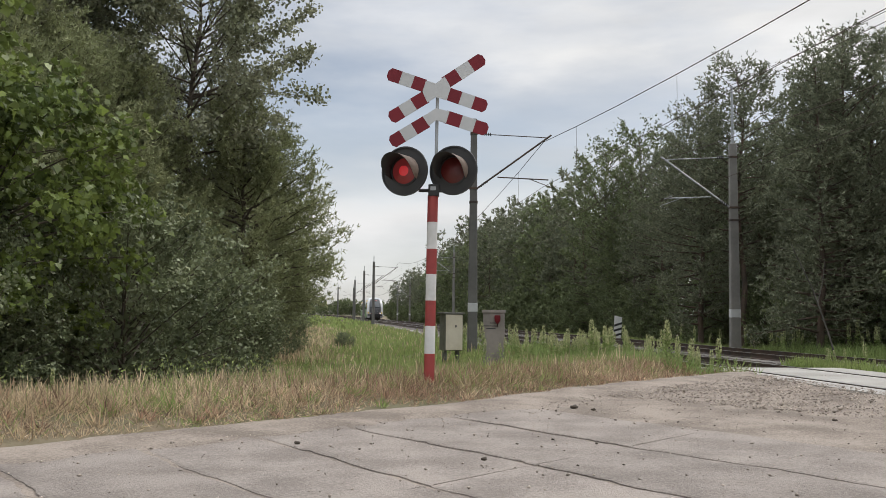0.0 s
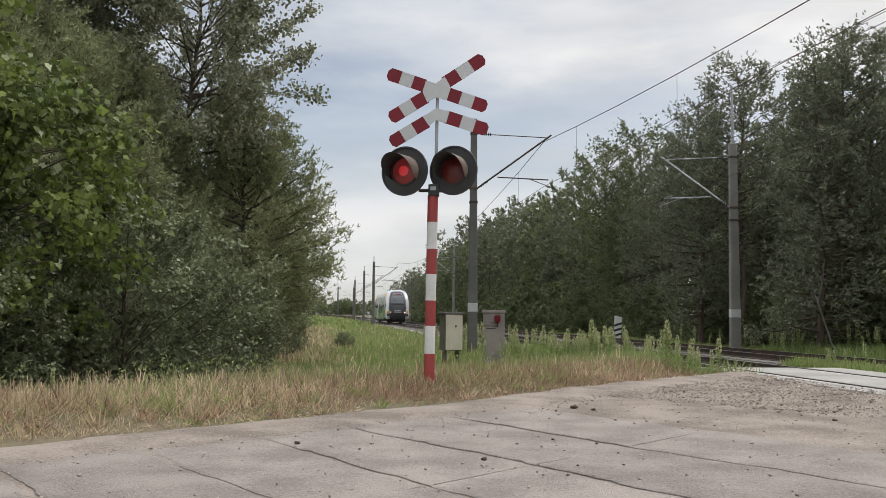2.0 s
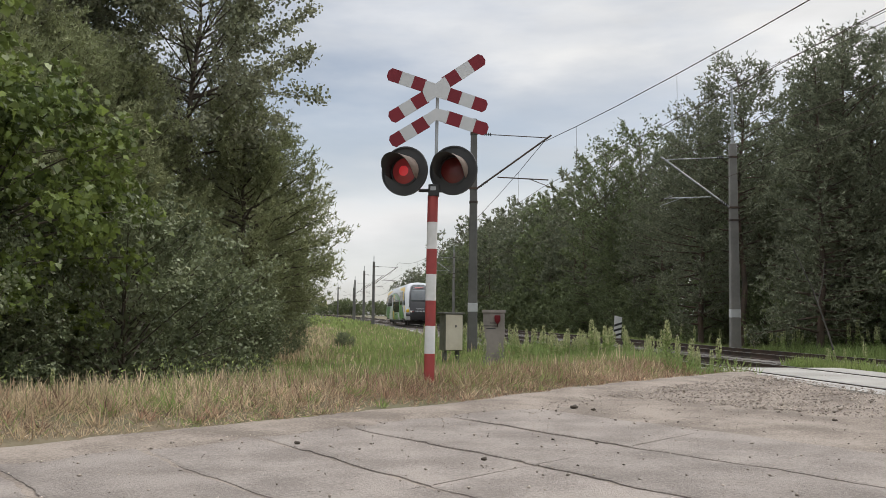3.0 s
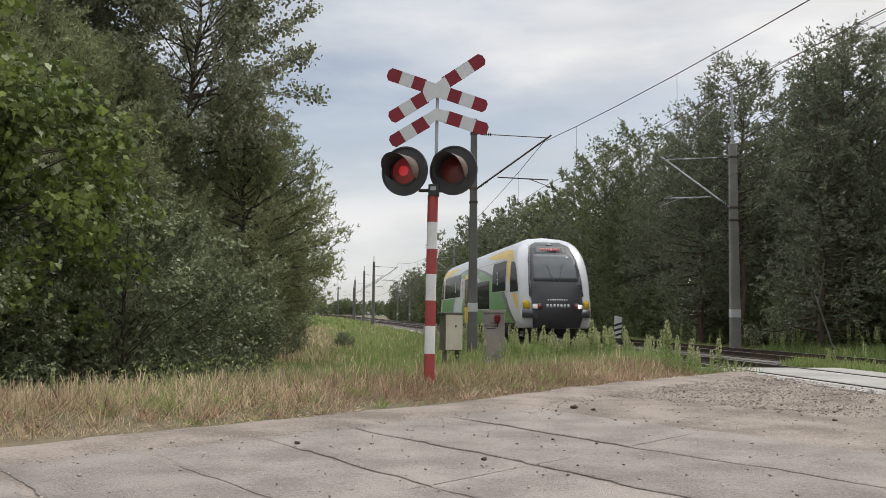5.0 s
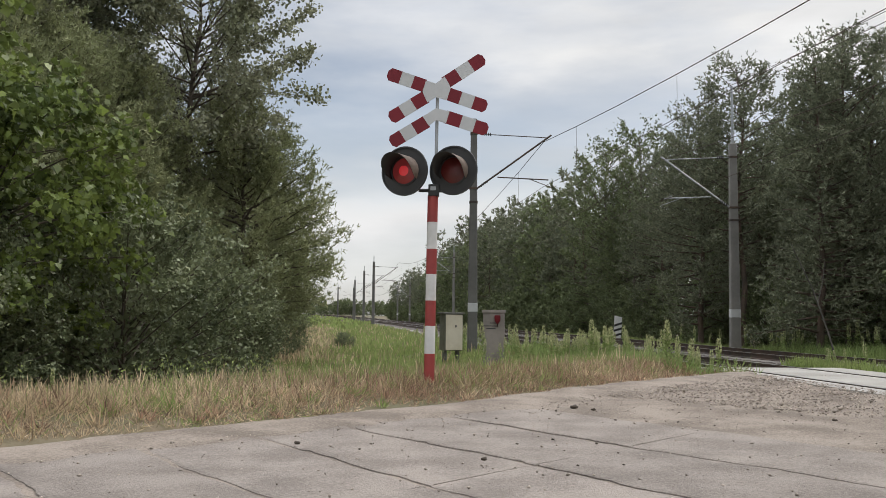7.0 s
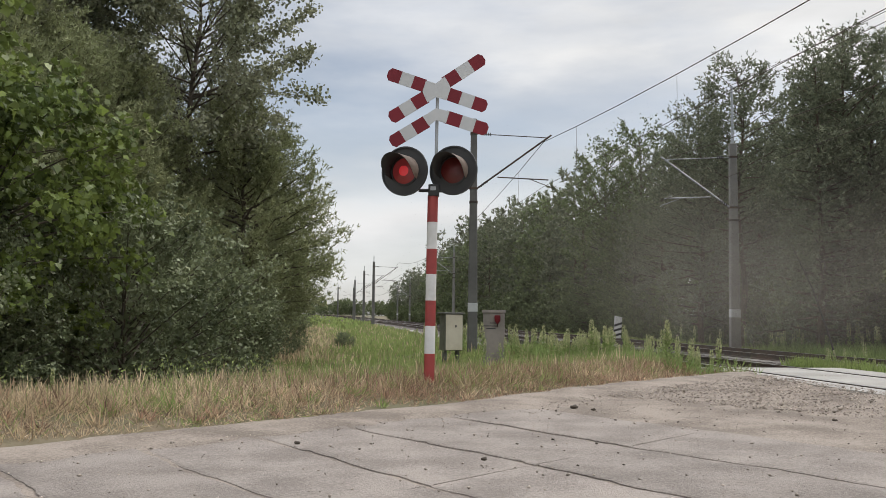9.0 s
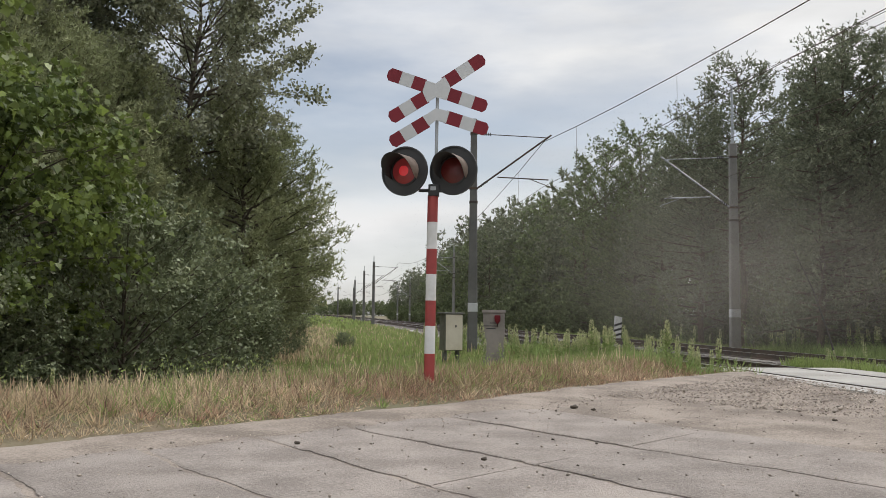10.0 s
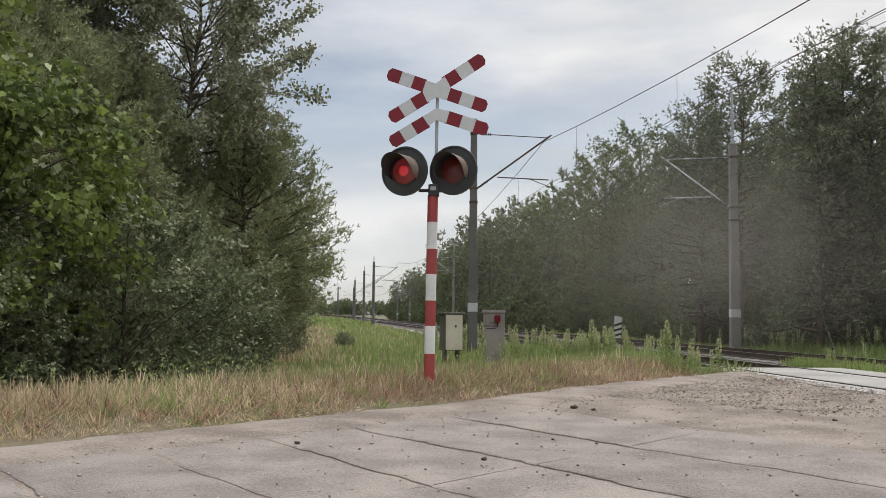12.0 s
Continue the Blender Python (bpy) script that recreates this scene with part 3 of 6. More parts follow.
# ---- line-side cabinets and markers ----
def build_cabinets():
    c = thing("cable_cabinet", "cream painted metal cable cabinet with a grey-green side on short legs", "cabinet", m=pose(0.27, 27.0, -0.22, 0, 0, 18))
    part("body", box(bmesh.new(), -0.26, -0.2, 0.14, 0.3, 0.34, 1.24, 0.012), M["cabside"], c, "dull green-grey body")
    part("door", box(bmesh.new(), -0.235, -0.228, 0.16, 0.285, -0.203, 1.21, 0.008), M["cream"], c, "cream door")
    part("roof", box(bmesh.new(), -0.32, -0.26, 1.24, 0.34, 0.38, 1.275, 0.008), M["pole"], c, "overhanging grey lid")
    part("handle", box(bmesh.new(), 0.05, -0.245, 0.83, 0.09, -0.23, 0.90, 0.003), M["black"], c)
    for x in (-0.2, 0.2):
        part("leg", box(bmesh.new(), x - 0.04, -0.1, -0.25, x + 0.04, 0.1, 0.14, 0.005), M["dark_pole"], c)
    g = thing("concrete_cabinet", "grey weathered concrete cabinet with a red hydrant-like fitting on its front", "cabinet", m=pose(1.40, 24.3, -0.32, 0, 0, -4))
    part("body", box(bmesh.new(), -0.29, -0.25, -0.2, 0.29, 0.25, 1.36, 0.015), M["stonebox"], g)
    part("cap", box(bmesh.new(), -0.32, -0.28, 1.36, 0.32, 0.28, 1.44, 0.012), M["stonebox"], g, "overhanging concrete cap")
    bm = bmesh.new()
    tube(bm, [(0.10, -0.25, 1.22), (0.10, -0.36, 1.22)], [0.05, 0.045], 10)
    tube(bm, [(0.10, -0.31, 1.30), (0.10, -0.31, 1.16), (0.10, -0.30, 1.08)], [0.075, 0.08, 0.03], 12)
    tube(bm, [(0.02, -0.31, 1.24), (0.18, -0.31, 1.24)], 0.045, 10)
    part("fitting", bm, M["red"], g, "faded red metal fitting", True)
    part("stem", tube(bmesh.new(), [(0.10, -0.28, 1.08), (0.10, -0.27, 0.98)], 0.018, 8), M["rust"], g)
    for y0, y1, z in ((-0.26, 0.12, 1.00), (-0.2, 0.05, 0.93), (-0.1, 0.1, 1.08)):
        part("graffiti_bar", box(bmesh.new(), y0, -0.2535, z, y1, -0.2505, z + 0.022), M["black"], g)


M["cabside"] = material("cabinet_side_grey", (0.17, 0.17, 0.13), 0.7, (0.11, 0.11, 0.085), 8, 2, 0.1, 60)
M["stonebox"] = material("weathered_concrete_box", (0.30, 0.265, 0.24), 0.9, (0.20, 0.18, 0.165), 8, 1.8, 0.4, 50)
build_cabinets()


def build_marker(base, lean, scale, label):
    m = thing("track_marker", label, "track marker", "markers beyond the tracks", pose(*base, 0, lean, 6))
    w, h = 0.40 * scale, 1.55 * scale
    bm = extrude_poly(bmesh.new(), [(-w / 2, 0), (w / 2, 0), (w / 2, h - 0.05), (-w / 2, h)], "y", 0, 0.05)
    part("board", bm, M["white"], m, "white board")
    for i in range(4):
        z = h - 0.42 * scale - i * 0.27 * scale
        bm = extrude_poly(bmesh.new(), [(-w / 2, z - 0.15 * scale), (w / 2, z), (w / 2, z + 0.12 * scale), (-w / 2, z - 0.03 * scale)], "y", -0.006, -0.0005)
        part("stripe", bm, M["black"], m, "black slanting stripe")
    return m


build_marker((9.05, 46.5, -0.5), 4, 1.0, "white track marker board with black slanting stripes, leaning")
p = on_line(-118, -6.4, -0.3)
build_marker(p, 2, 0.9, "distant white track marker board with black slanting stripes")


# ---- cable trough beside the track ----
def build_trough():
    bm = bmesh.new()
    prof = [(2.55, -0.35), (2.55, -0.12), (2.95, -0.12), (2.95, -0.45)]
    rings = [[bm.verts.new(on_line(s, l, z)) for l, z in prof] for s in range(-125, -6, 2)]
    for a, b in zip(rings, rings[1:]):
        for i in range(3):
            bm.faces.new((a[i], a[i + 1], b[i + 1], b[i]))
    t = part("cable_trough", bm, M["slab"])
    tagged(t, "low pale concrete cable trough along the ballast", "cable trough", kind="structure")


build_trough()


# ---- level crossing slabs ----
def build_crossing():
    c = thing("crossing_deck", "pale concrete level crossing slabs between and beside the rails", "crossing deck", kind="structure")
    for base in (0.0, -4.0):
        s0 = -0.8 if base == 0 else -2.0
        for i in range(5):
            a, b = s0 + i * 2.4, s0 + (i + 1) * 2.4 - 0.015
            for l0, l1 in ((0.84, 1.24), (-0.66, 0.66), (-1.62, -0.84)):
                bm = bmesh.new()
                k = [on_line(s, base + l, 0) for s, l in ((a, l0), (b, l0), (b, l1), (a, l1))]
                top = [bm.verts.new(p + Vector((0, 0, -0.008))) for p in k]
                bot = [bm.verts.new(p + Vector((0, 0, -0.2))) for p in k]
                bm.faces.new(top)
                for j in range(4):
                    bm.faces.new((top[j], bot[j], bot[(j + 1) % 4], top[(j + 1) % 4]))
                bmesh.ops.recalc_face_normals(bm, faces=bm.faces[:])
                part("slab", bm, M["slab"], c)
            if base == 0:
                bm = bmesh.new()
                k = [on_line(s, l, 0) for s, l in ((a, 1.255), (b, 1.255), (b, 1.40), (a, 1.40))]
                top = [bm.verts.new(p + Vector((0, 0, 0.0))) for p in k]
                bot = [bm.verts.new(p + Vector((0, 0, -0.25))) for p in k]
                bm.faces.new(top)
                for j in range(4):
                    bm.faces.new((top[j], bot[j], bot[(j + 1) % 4], top[(j + 1) % 4]))
                part("edge_beam", bm, M["slab"], c)
    return c


build_crossing()


# ---- trees ----
def branch_mesh(name, segs, mat, sides=6):
    bm = bmesh.new()
    for pts, radii in segs:
        tube(bm, pts, radii, sides, False)
    me = bpy.data.meshes.new(name)
    bm.to_mesh(me)
    bm.free()
    for p in me.polygons:
        p.use_smooth = True
    me.materials.append(mat)
    return me


def tri_blades(base, dirs, length, width, r):
    """One pointed triangle at each base, along dirs."""
    d = unit(dirs)
    side = unit(np.cross(d, r.normal(size=d.shape))) * (np.broadcast_to(width, (len(d),)) * 0.5)[:, None]
    v = np.stack([base - side, base + side, base + d * np.broadcast_to(length, (len(d),))[:, None]], axis=1)
    return v.reshape(-1, 3), np.arange(len(d) * 3).reshape(-1, 3)


def flat_leaves(base, dirs, length, wid, r, level):
    """Oval leaves; the nearer level is to 1, the more they lie with their faces up."""
    d = unit(dirs)
    face = unit(r.normal(size=d.shape)) * (1 - level) + np.array([0, 0, level])
    side = unit(np.cross(d, face)) * (length * wid * 0.5)[:, None]
    fwd = d * length[:, None]
    v = np.stack([base, base + fwd * 0.42 + side, base + fwd, base + fwd * 0.42 - side], axis=1)
    return v.reshape(-1, 3), np.arange(len(d) * 4).reshape(-1, 4)


def crown_width(shape, f):
    """The crown's half width at height f of the crown, as a share of its largest."""
    return {"round": lambda: np.sin(np.pi * (0.12 + 0.84 * f)) ** 0.65,
            "cone": lambda: (1 - f) ** 0.75 * 0.95 + 0.08,
            "egg": lambda: np.sin(np.pi * (0.10 + 0.88 * f ** 0.62)),
            "top": lambda: np.sin(np.pi * (0.10 + 0.82 * f ** 0.8)) ** 0.8}[shape]()


def make_tree(name, label, h, lo, radius, mats, leaf, shape="round", group="", seed=1, limbs=60, per_m=8.0, twig=0.35, start=0.3, rise=(0.1, 0.6), curl=0.0, trunk_r=0.16, spread=0.8, inner=6.0, fill=0.34):
    """A tapered trunk, limbs, and side twigs along the outer part of each limb that carry the leaves or needles."""
    r = np.random.default_rng(seed)
    tree = thing(name, label, "shrub" if "shrub" in name else "tree", group)

    def axis(z):
        z = np.asarray(z, dtype=float)
        return np.stack([0.12 * np.sin(z * 0.9 + seed), 0.12 * np.cos(z * 0.7 + seed), z], axis=-1)
    zs = np.linspace(-0.3, h * 0.97, 9)
    segs = [(list(axis(zs)), [max(0.015, trunk_r * (1 - 0.95 * max(0, z) / h)) for z in zs])]
    f = (np.arange(limbs) + r.random(limbs)) / limbs
    ln = radius * crown_width(shape, f) * r.uniform(0.80, 1.06, limbs) + 0.10
    az = np.arange(limbs) * 2.39996 + r.normal(size=limbs) * 0.35
    el = rise[0] + (rise[1] - rise[0]) * f + r.normal(size=limbs) * 0.12
    ln = ln / np.maximum(np.cos(el), 0.62)
    d = np.stack([np.cos(az) * np.cos(el), np.sin(az) * np.cos(el), np.sin(el)], axis=1)
    z0 = np.maximum(0.02 * h, h * (lo + (0.97 - lo) * f) - 0.6 * ln * np.sin(el))
    base = axis(z0)

    def along(i, t):
        p = base[i] + d[i] * (ln[i] * t)[:, None]
        p[:, 2] += curl * ln[i] * t * t
        return p
    for i in range(limbs):
        k = np.array([i, i, i])
        pts = along(k, np.array([0.0, 0.5, 0.97]))
        tr = max(0.014, trunk_r * 0.42 * (1 - 0.8 * z0[i] / h))
        segs.append((list(pts), [tr, tr * 0.6, 0.006]))
    trunk = new("trunk", branch_mesh("trunk", segs, mats[0], 5 if inner > 4 else 4))
    trunk.parent = tree
    # side twigs
    n = int(ln.sum() * per_m)
    i = r.choice(limbs, size=n, p=ln / ln.sum())
    t = start + (1.02 - start) * r.random(n) ** 0.8
    p = along(i, t) + r.normal(size=(n, 3)) * leaf.get("bush", 0.10)
    tang = d[i] + np.array([0, 0, 2 * curl]) * t[:, None]
    perp = unit(np.cross(tang, np.array([0, 0, 1.0]))) * (r.uniform(0.25, 1.1, n) * r.choice((-1, 1), n) * spread)[:, None]
    td = unit(tang + perp + r.normal(size=(n, 3)) * 0.5 + np.array([0, 0, leaf.get("lift", 0.15)]))
    tl = twig * r.uniform(0.55, 1.3, n) * (1.25 - 0.5 * t)
    # leaves on the twigs
    m = leaf["per"]
    k = np.repeat(np.arange(n), m)
    u = r.random(n * m) ** 0.75
    q = p[k] + td[k] * (tl[k] * u)[:, None] + r.normal(size=(n * m, 3)) * leaf.get("loose", 0.0)
    q[:, 2] -= leaf.get("sag", 0.0) * tl[k] * u * u
    size = leaf["len"] * r.uniform(0.65, 1.3, n * m)
    dirs = td[k] * leaf.get("fwd", 0.8) + unit(r.normal(size=(n * m, 3))) * leaf.get("out", 0.9) + np.array([0, 0, leaf.get("up", 0.0)])
    # old twigs and leaves close to the limbs keep the middle of the crown dark
    ni = int(ln.sum() * inner)
    ii = r.choice(limbs, size=ni, p=ln / ln.sum())
    qi = along(ii, r.random(ni) * 0.72) + r.normal(size=(ni, 3)) * 0.10
    di = d[ii] * 0.7 + r.normal(size=(ni, 3)) * np.array([0.8, 0.8, 0.45])
    si = fill * r.uniform(0.6, 1.2, ni)
    if leaf["kind"] == "needle":
        v, fc = tri_blades(np.concatenate([q, qi]), np.concatenate([dirs, di]), np.concatenate([size, si]), np.concatenate([size * leaf["wid"], si * 0.36]), r)
        me = mesh_np("crown", v, fc, mats[1], 3)
    elif leaf["kind"] == "lobed":
        v, fc = lobed(q, dirs, size)
        me = mesh_np("crown", v, fc, mats[1], 10)
    else:
        v, fc = flat_leaves(np.concatenate([q, qi]), np.concatenate([dirs, di]), np.concatenate([size, si]), leaf["wid"], r, leaf.get("level", 0.4))
        me = mesh_np("crown", v, fc, mats[1])
    crown = new("crown", me)
    crown.parent = tree
    return tree


NEEDLE = dict(kind="needle", len=0.105, wid=0.27, per=11, fwd=0.6, out=0.9, up=0.3, lift=0.3, bush=0.15)
MIDNEEDLE = dict(kind="needle", len=0.15, wid=0.42, per=7, fwd=0.5, out=1.0, up=0.3, lift=0.25, bush=0.20)
MIDLEAF = dict(kind="oval", len=0.13, wid=0.66, per=9, level=0.35, loose=0.05, up=-0.15)
FARNEEDLE = dict(kind="needle", len=0.42, wid=0.42, per=9, fwd=0.7, out=0.9, up=0.3, lift=0.15, bush=0.25)
FARLEAF = dict(kind="oval", len=0.34, wid=0.66, per=5, level=0.3, loose=0.12, up=-0.1)

FOREST = "trees of the forest edge beyond the tracks"
LEFT = "trees along the ditch"


def gz(x, y):
    return float(ground_z([x], [y])[0])


def at_place(x, y, scale, turn, dz=0.05):
    return Matrix.Translation((x, y, gz(x, y) - dz)) @ Matrix.Rotation(turn, 4, "Z") @ Matrix.Diagonal((scale, scale, scale, 1))


class Kinds:
    """A few trees of each sort, built once; each is set out as often as it is needed."""
    def __init__(self, trees, heights):
        self.trees, self.heights, self.used = trees, heights, set()

    def plant(self, k, m):
        if k in self.used:
            return place(self.trees[k], m)
        self.used.add(k)
        self.trees[k].matrix_world = m


def build_forest():
    P, B, S = "tall dark green pine tree at the forest edge", "mid green broadleaf tree at the forest edge", "low dark shrub at the foot of the forest"
    pine, broad = (M["pinebark"], M["darkpine"]), (M["bark"], M["broad"])
    near = Kinds([
        make_tree("pine_tree", P, 13.5, 0.10, 2.9, pine, MIDNEEDLE, "round", FOREST, 11, 110, 15.0, 0.40, 0.3, (-0.05, 0.5), 0.05, 0.17, inner=7, fill=0.28),
        make_tree("pine_tree", P, 12.0, 0.06, 2.7, pine, MIDNEEDLE, "cone", FOREST, 12, 115, 15.0, 0.38, 0.3, (-0.05, 0.4), 0.05, 0.16, inner=7, fill=0.28),
        make_tree("broadleaf_tree", B, 11.5, 0.04, 2.9, broad, MIDLEAF, "round", FOREST, 13, 80, 8.0, 0.50, 0.25, (0.2, 0.9), 0.0, 0.16, inner=6, fill=0.20),
        make_tree("pine_tree", P, 14.5, 0.30, 2.7, pine, MIDNEEDLE, "top", FOREST, 14, 64, 22.0, 0.42, 0.5, (0.0, 0.6), 0.08, 0.18, inner=8, fill=0.30),
        make_tree("forest_shrub", S, 4.2, 0.02, 2.3, broad, MIDLEAF, "round", FOREST, 15, 38, 6.0, 0.45, 0.2, (0.4, 1.0), -0.1, 0.06, inner=6, fill=0.18)], (13.5, 12.0, 11.5, 14.5, 4.2))
    far = Kinds([
        make_tree("pine_tree", P, 13.5, 0.10, 2.8, pine, FARNEEDLE, "round", FOREST, 41, 44, 3.2, 0.7, 0.3, (0.0, 0.5), 0.1, 0.17, inner=3.0, fill=0.7),
        make_tree("pine_tree", P, 12.0, 0.08, 2.6, pine, FARNEEDLE, "cone", FOREST, 42, 44, 3.2, 0.7, 0.3, (0.0, 0.4), 0.1, 0.16, inner=3.0, fill=0.7),
        make_tree("broadleaf_tree", B, 11.5, 0.04, 2.9, broad, FARLEAF, "round", FOREST, 43, 44, 4.2, 0.7, 0.2, (0.2, 0.9), 0.0, 0.16, inner=2.5, fill=0.6),
        make_tree("pine_tree", P, 14.5, 0.26, 2.7, pine, FARNEEDLE, "top", FOREST, 44, 36, 3.6, 0.7, 0.45, (0.0, 0.6), 0.1, 0.18, inner=3.0, fill=0.7),
        make_tree("forest_shrub", S, 4.2, 0.02, 2.3, broad, FARLEAF, "round", FOREST, 45, 22, 4.5, 0.5, 0.2, (0.4, 1.0), -0.1, 0.06, inner=2.5, fill=0.5)], (13.5, 12.0, 11.5, 14.5, 4.2))
    r = random.Random(5)

    def plant(k, x, y, scale, row=0):
        (near if 15 < y < 72 and row == 0 else far).plant(k, at_place(x, y, scale, r.uniform(0, 6.28)))
    s = 10.0
    while s > -214:
        for row in range(3 if s > -45 else 2):
            p = on_line(s + r.uniform(-1.4, 1.4), -(12.4 + row * 3.4 + r.uniform(-1.0, 1.0)))
            k = r.choices((0, 1, 2, 3), ((3, 2, 4, 2), (4, 2, 2, 4), (4, 1, 1, 5))[row])[0]
            plant(k, p.x, p.y, r.uniform(0.80, 1.0) * (1 + 0.25 * min(max((-s - 70) / 30, 0), 1) - 0.40 * min(max((-s - 150) / 50, 0), 1)), row)
        s -= 3.6 * min(max(1.0, -s / 60), 3.0) ** 0.5
    # those that stand out over the rest
    for x, y, k, h in ((13.4, 40.0, 3, 13.6), (12.2, 42.0, 0, 12.2), (12.5, 29.5, 1, 10.3), (13.9, 30.5, 0, 11.6), (15.0, 31.0, 3, 11.6), (13.7, 62.0, 2, 15.2), (12.2, 66.0, 2, 14.8),
                       (11.6, 78.0, 3, 14.6), (8.6, 96.0, 0, 13.0), (10.2, 86.0, 2, 13.2)):
        plant(k, x, y, h / near.heights[k])
    # woods where the line bends out of sight
    for i in range(30):
        plant(r.choice((0, 2, 2)), -78 + 3.0 * i + r.uniform(-1, 1), 340 + r.uniform(-15, 25), r.uniform(0.36, 0.6), 1)
    for i in range(46):
        plant(4, -80 + 1.9 * i + r.uniform(-1, 1), 322 + r.uniform(-12, 12), r.uniform(0.7, 1.3), 1)
    s = 6.0
    while s > -206:
        p = on_line(s + r.uniform(-1, 1), -(10.6 + r.uniform(-0.5, 0.9)))
        plant(4, p.x, p.y, r.uniform(0.6, 1.05))
        s -= (1.8 if s > -30 else 2.7) * max(1, -s / 60) ** 0.5
    return near, far


def place(ob, m):
    c = copy_thing(ob, m)
    c.matrix_basis = m
    return c


near_kinds, far_kinds = build_forest()


def put(tree, x, y, scale=1.0, turn=0.0):
    tree.matrix_world = Matrix.Translation((x, y, gz(x, y) - 0.05)) @ Matrix.Rotation(radians(turn), 4, "Z") @ Matrix.Diagonal((scale, scale, scale, 1))
    return tree


def again(tree, x, y, scale=1.0, turn=0.0):
    return place(tree, Matrix.Translation((x, y, gz(x, y) - 0.05)) @ Matrix.Rotation(radians(turn), 4, "Z") @ Matrix.Diagonal((scale, scale, scale, 1)))


def build_left():
    maple = put(make_tree("maple_tree", "bright green maple tree with broad lobed leaves", 4.7, 0.32, 2.0, (M["bark"], M["maple"]),
                          dict(kind="lobed", len=0.105, per=11, fwd=0.6, out=0.7, up=-0.5, loose=0.06, sag=0.4), "round", LEFT, 21, 58, 9.5, 0.5, 0.4, (0.1, 0.8), -0.12, 0.09), -6.1, 12.2)
    again(maple, -8.3, 11.9, 1.4, 120)
    shrub = put(make_tree("shrub", "dense grey-green shrub with small leaves", 3.4, 0.0, 2.1, (M["bark"], M["shrub"]),
                          dict(kind="oval", len=0.075, wid=0.62, per=14, level=0.45, loose=0.03, fwd=0.6, out=0.9), "round", LEFT, 22, 95, 11.5, 0.32, 0.35, (0.3, 1.0), -0.12, 0.05, inner=4.5, fill=0.16), -5.0, 14.4)
    again(shrub, -7.4, 13.2, 0.95, 80)
    again(shrub, -6.3, 11.3, 0.74, 300)
    again(shrub, -6.4, 17.6, 0.9, 160)
    again(shrub, -9.6, 12.4, 1.1, 200)
    again(shrub, -5.4, 21.0, 0.82, 20)
    again(shrub, -6.5, 30.0, 0.75, 60)
    again(shrub, -7.0, 38.0, 0.7, 110)
    again(shrub, -4.9, 45.0, 0.27, 10)
    pine = put(make_tree("pine_tree", "full green young pine tree with soft needles", 8.3, 0.14, 2.8, (M["bark"], M["pine"]), NEEDLE, "egg", LEFT, 23, 150, 36.0, 0.32, 0.3, (0.0, 0.75), 0.03, 0.13, inner=8.0, fill=0.20), -5.85, 25.5)
    again(pine, -8.3, 22.0, 1.0, 70)
    again(pine, -7.5, 33.5, 1.0, 130)
    again(pine, -9.6, 41.0, 1.1, 200)
    again(pine, -9.5, 18.5, 1.15, 30)
    again(pine, -10.3, 16.0, 1.2, 250)
    for x, y, k, size in ((-9.6, 23.5, 1, 0.9), (-11.8, 20.5, 3, 0.9), (-8.6, 28.0, 0, 0.72), (-12.0, 27.0, 0, 0.9), (-14.5, 24.0, 1, 1.0), (-13.5, 19.0, 2, 0.85)):
        near_kinds.plant(k, at_place(x, y, size, x))
    aspen = put(make_tree("aspen_tree", "tall airy aspen tree with small grey-green leaves", 13.5, 0.40, 3.4, (M["bark"], M["aspen"]),
                          dict(kind="oval", len=0.105, wid=0.85, per=10, level=0.1, loose=0.05, fwd=0.3, out=0.9, up=-0.3), "round", LEFT, 24, 90, 15.0, 0.55, 0.3, (0.2, 0.8), -0.05, 0.15, inner=1.0, fill=0.14), -7.0, 24.5)
    again(aspen, -10.6, 22.0, 1.05, 90)
    r = random.Random(3)
    y = 50.0
    while y < 260:
        lt, al = line_lat([0.0], [y])
        p = on_line(float(al[0]), 14.0 + r.uniform(0, 3))
        far_kinds.plant(r.choice((0, 1, 2)), at_place(p.x, p.y, r.uniform(0.55, 0.75), r.uniform(0, 6.28)))
        y += 6.5 + y * 0.03



def build_sapling():
    """A thin dead stem that leans at the forest's foot."""
    sap = thing("dead_sapling", "thin bare grey stem leaning at the forest edge", "sapling")
    x, y = 9.55, 21.5
    z = gz(x, y)
    st = new("stem", branch_mesh("stem", [([(0, 0, -0.2), (-0.22, 0.05, 0.8), (-0.62, 0.05, 2.0), (-1.15, 0.0, 3.1)], [0.028, 0.024, 0.018, 0.007])], M["galvbark"], 6))
    st.parent = sap
    twig = new("twig", branch_mesh("twig", [([(-0.5, 0.05, 1.7), (-0.35, 0.1, 2.2), (-0.3, 0.1, 2.7)], [0.012, 0.008, 0.004])], M["galvbark"], 5))
    twig.parent = sap
    sap.matrix_world = Matrix.Translation((x, y, z))


build_left()
build_sapling()


# ---- railcar ----
LEN, V, T0 = 24.0, 25.28, 5.7275

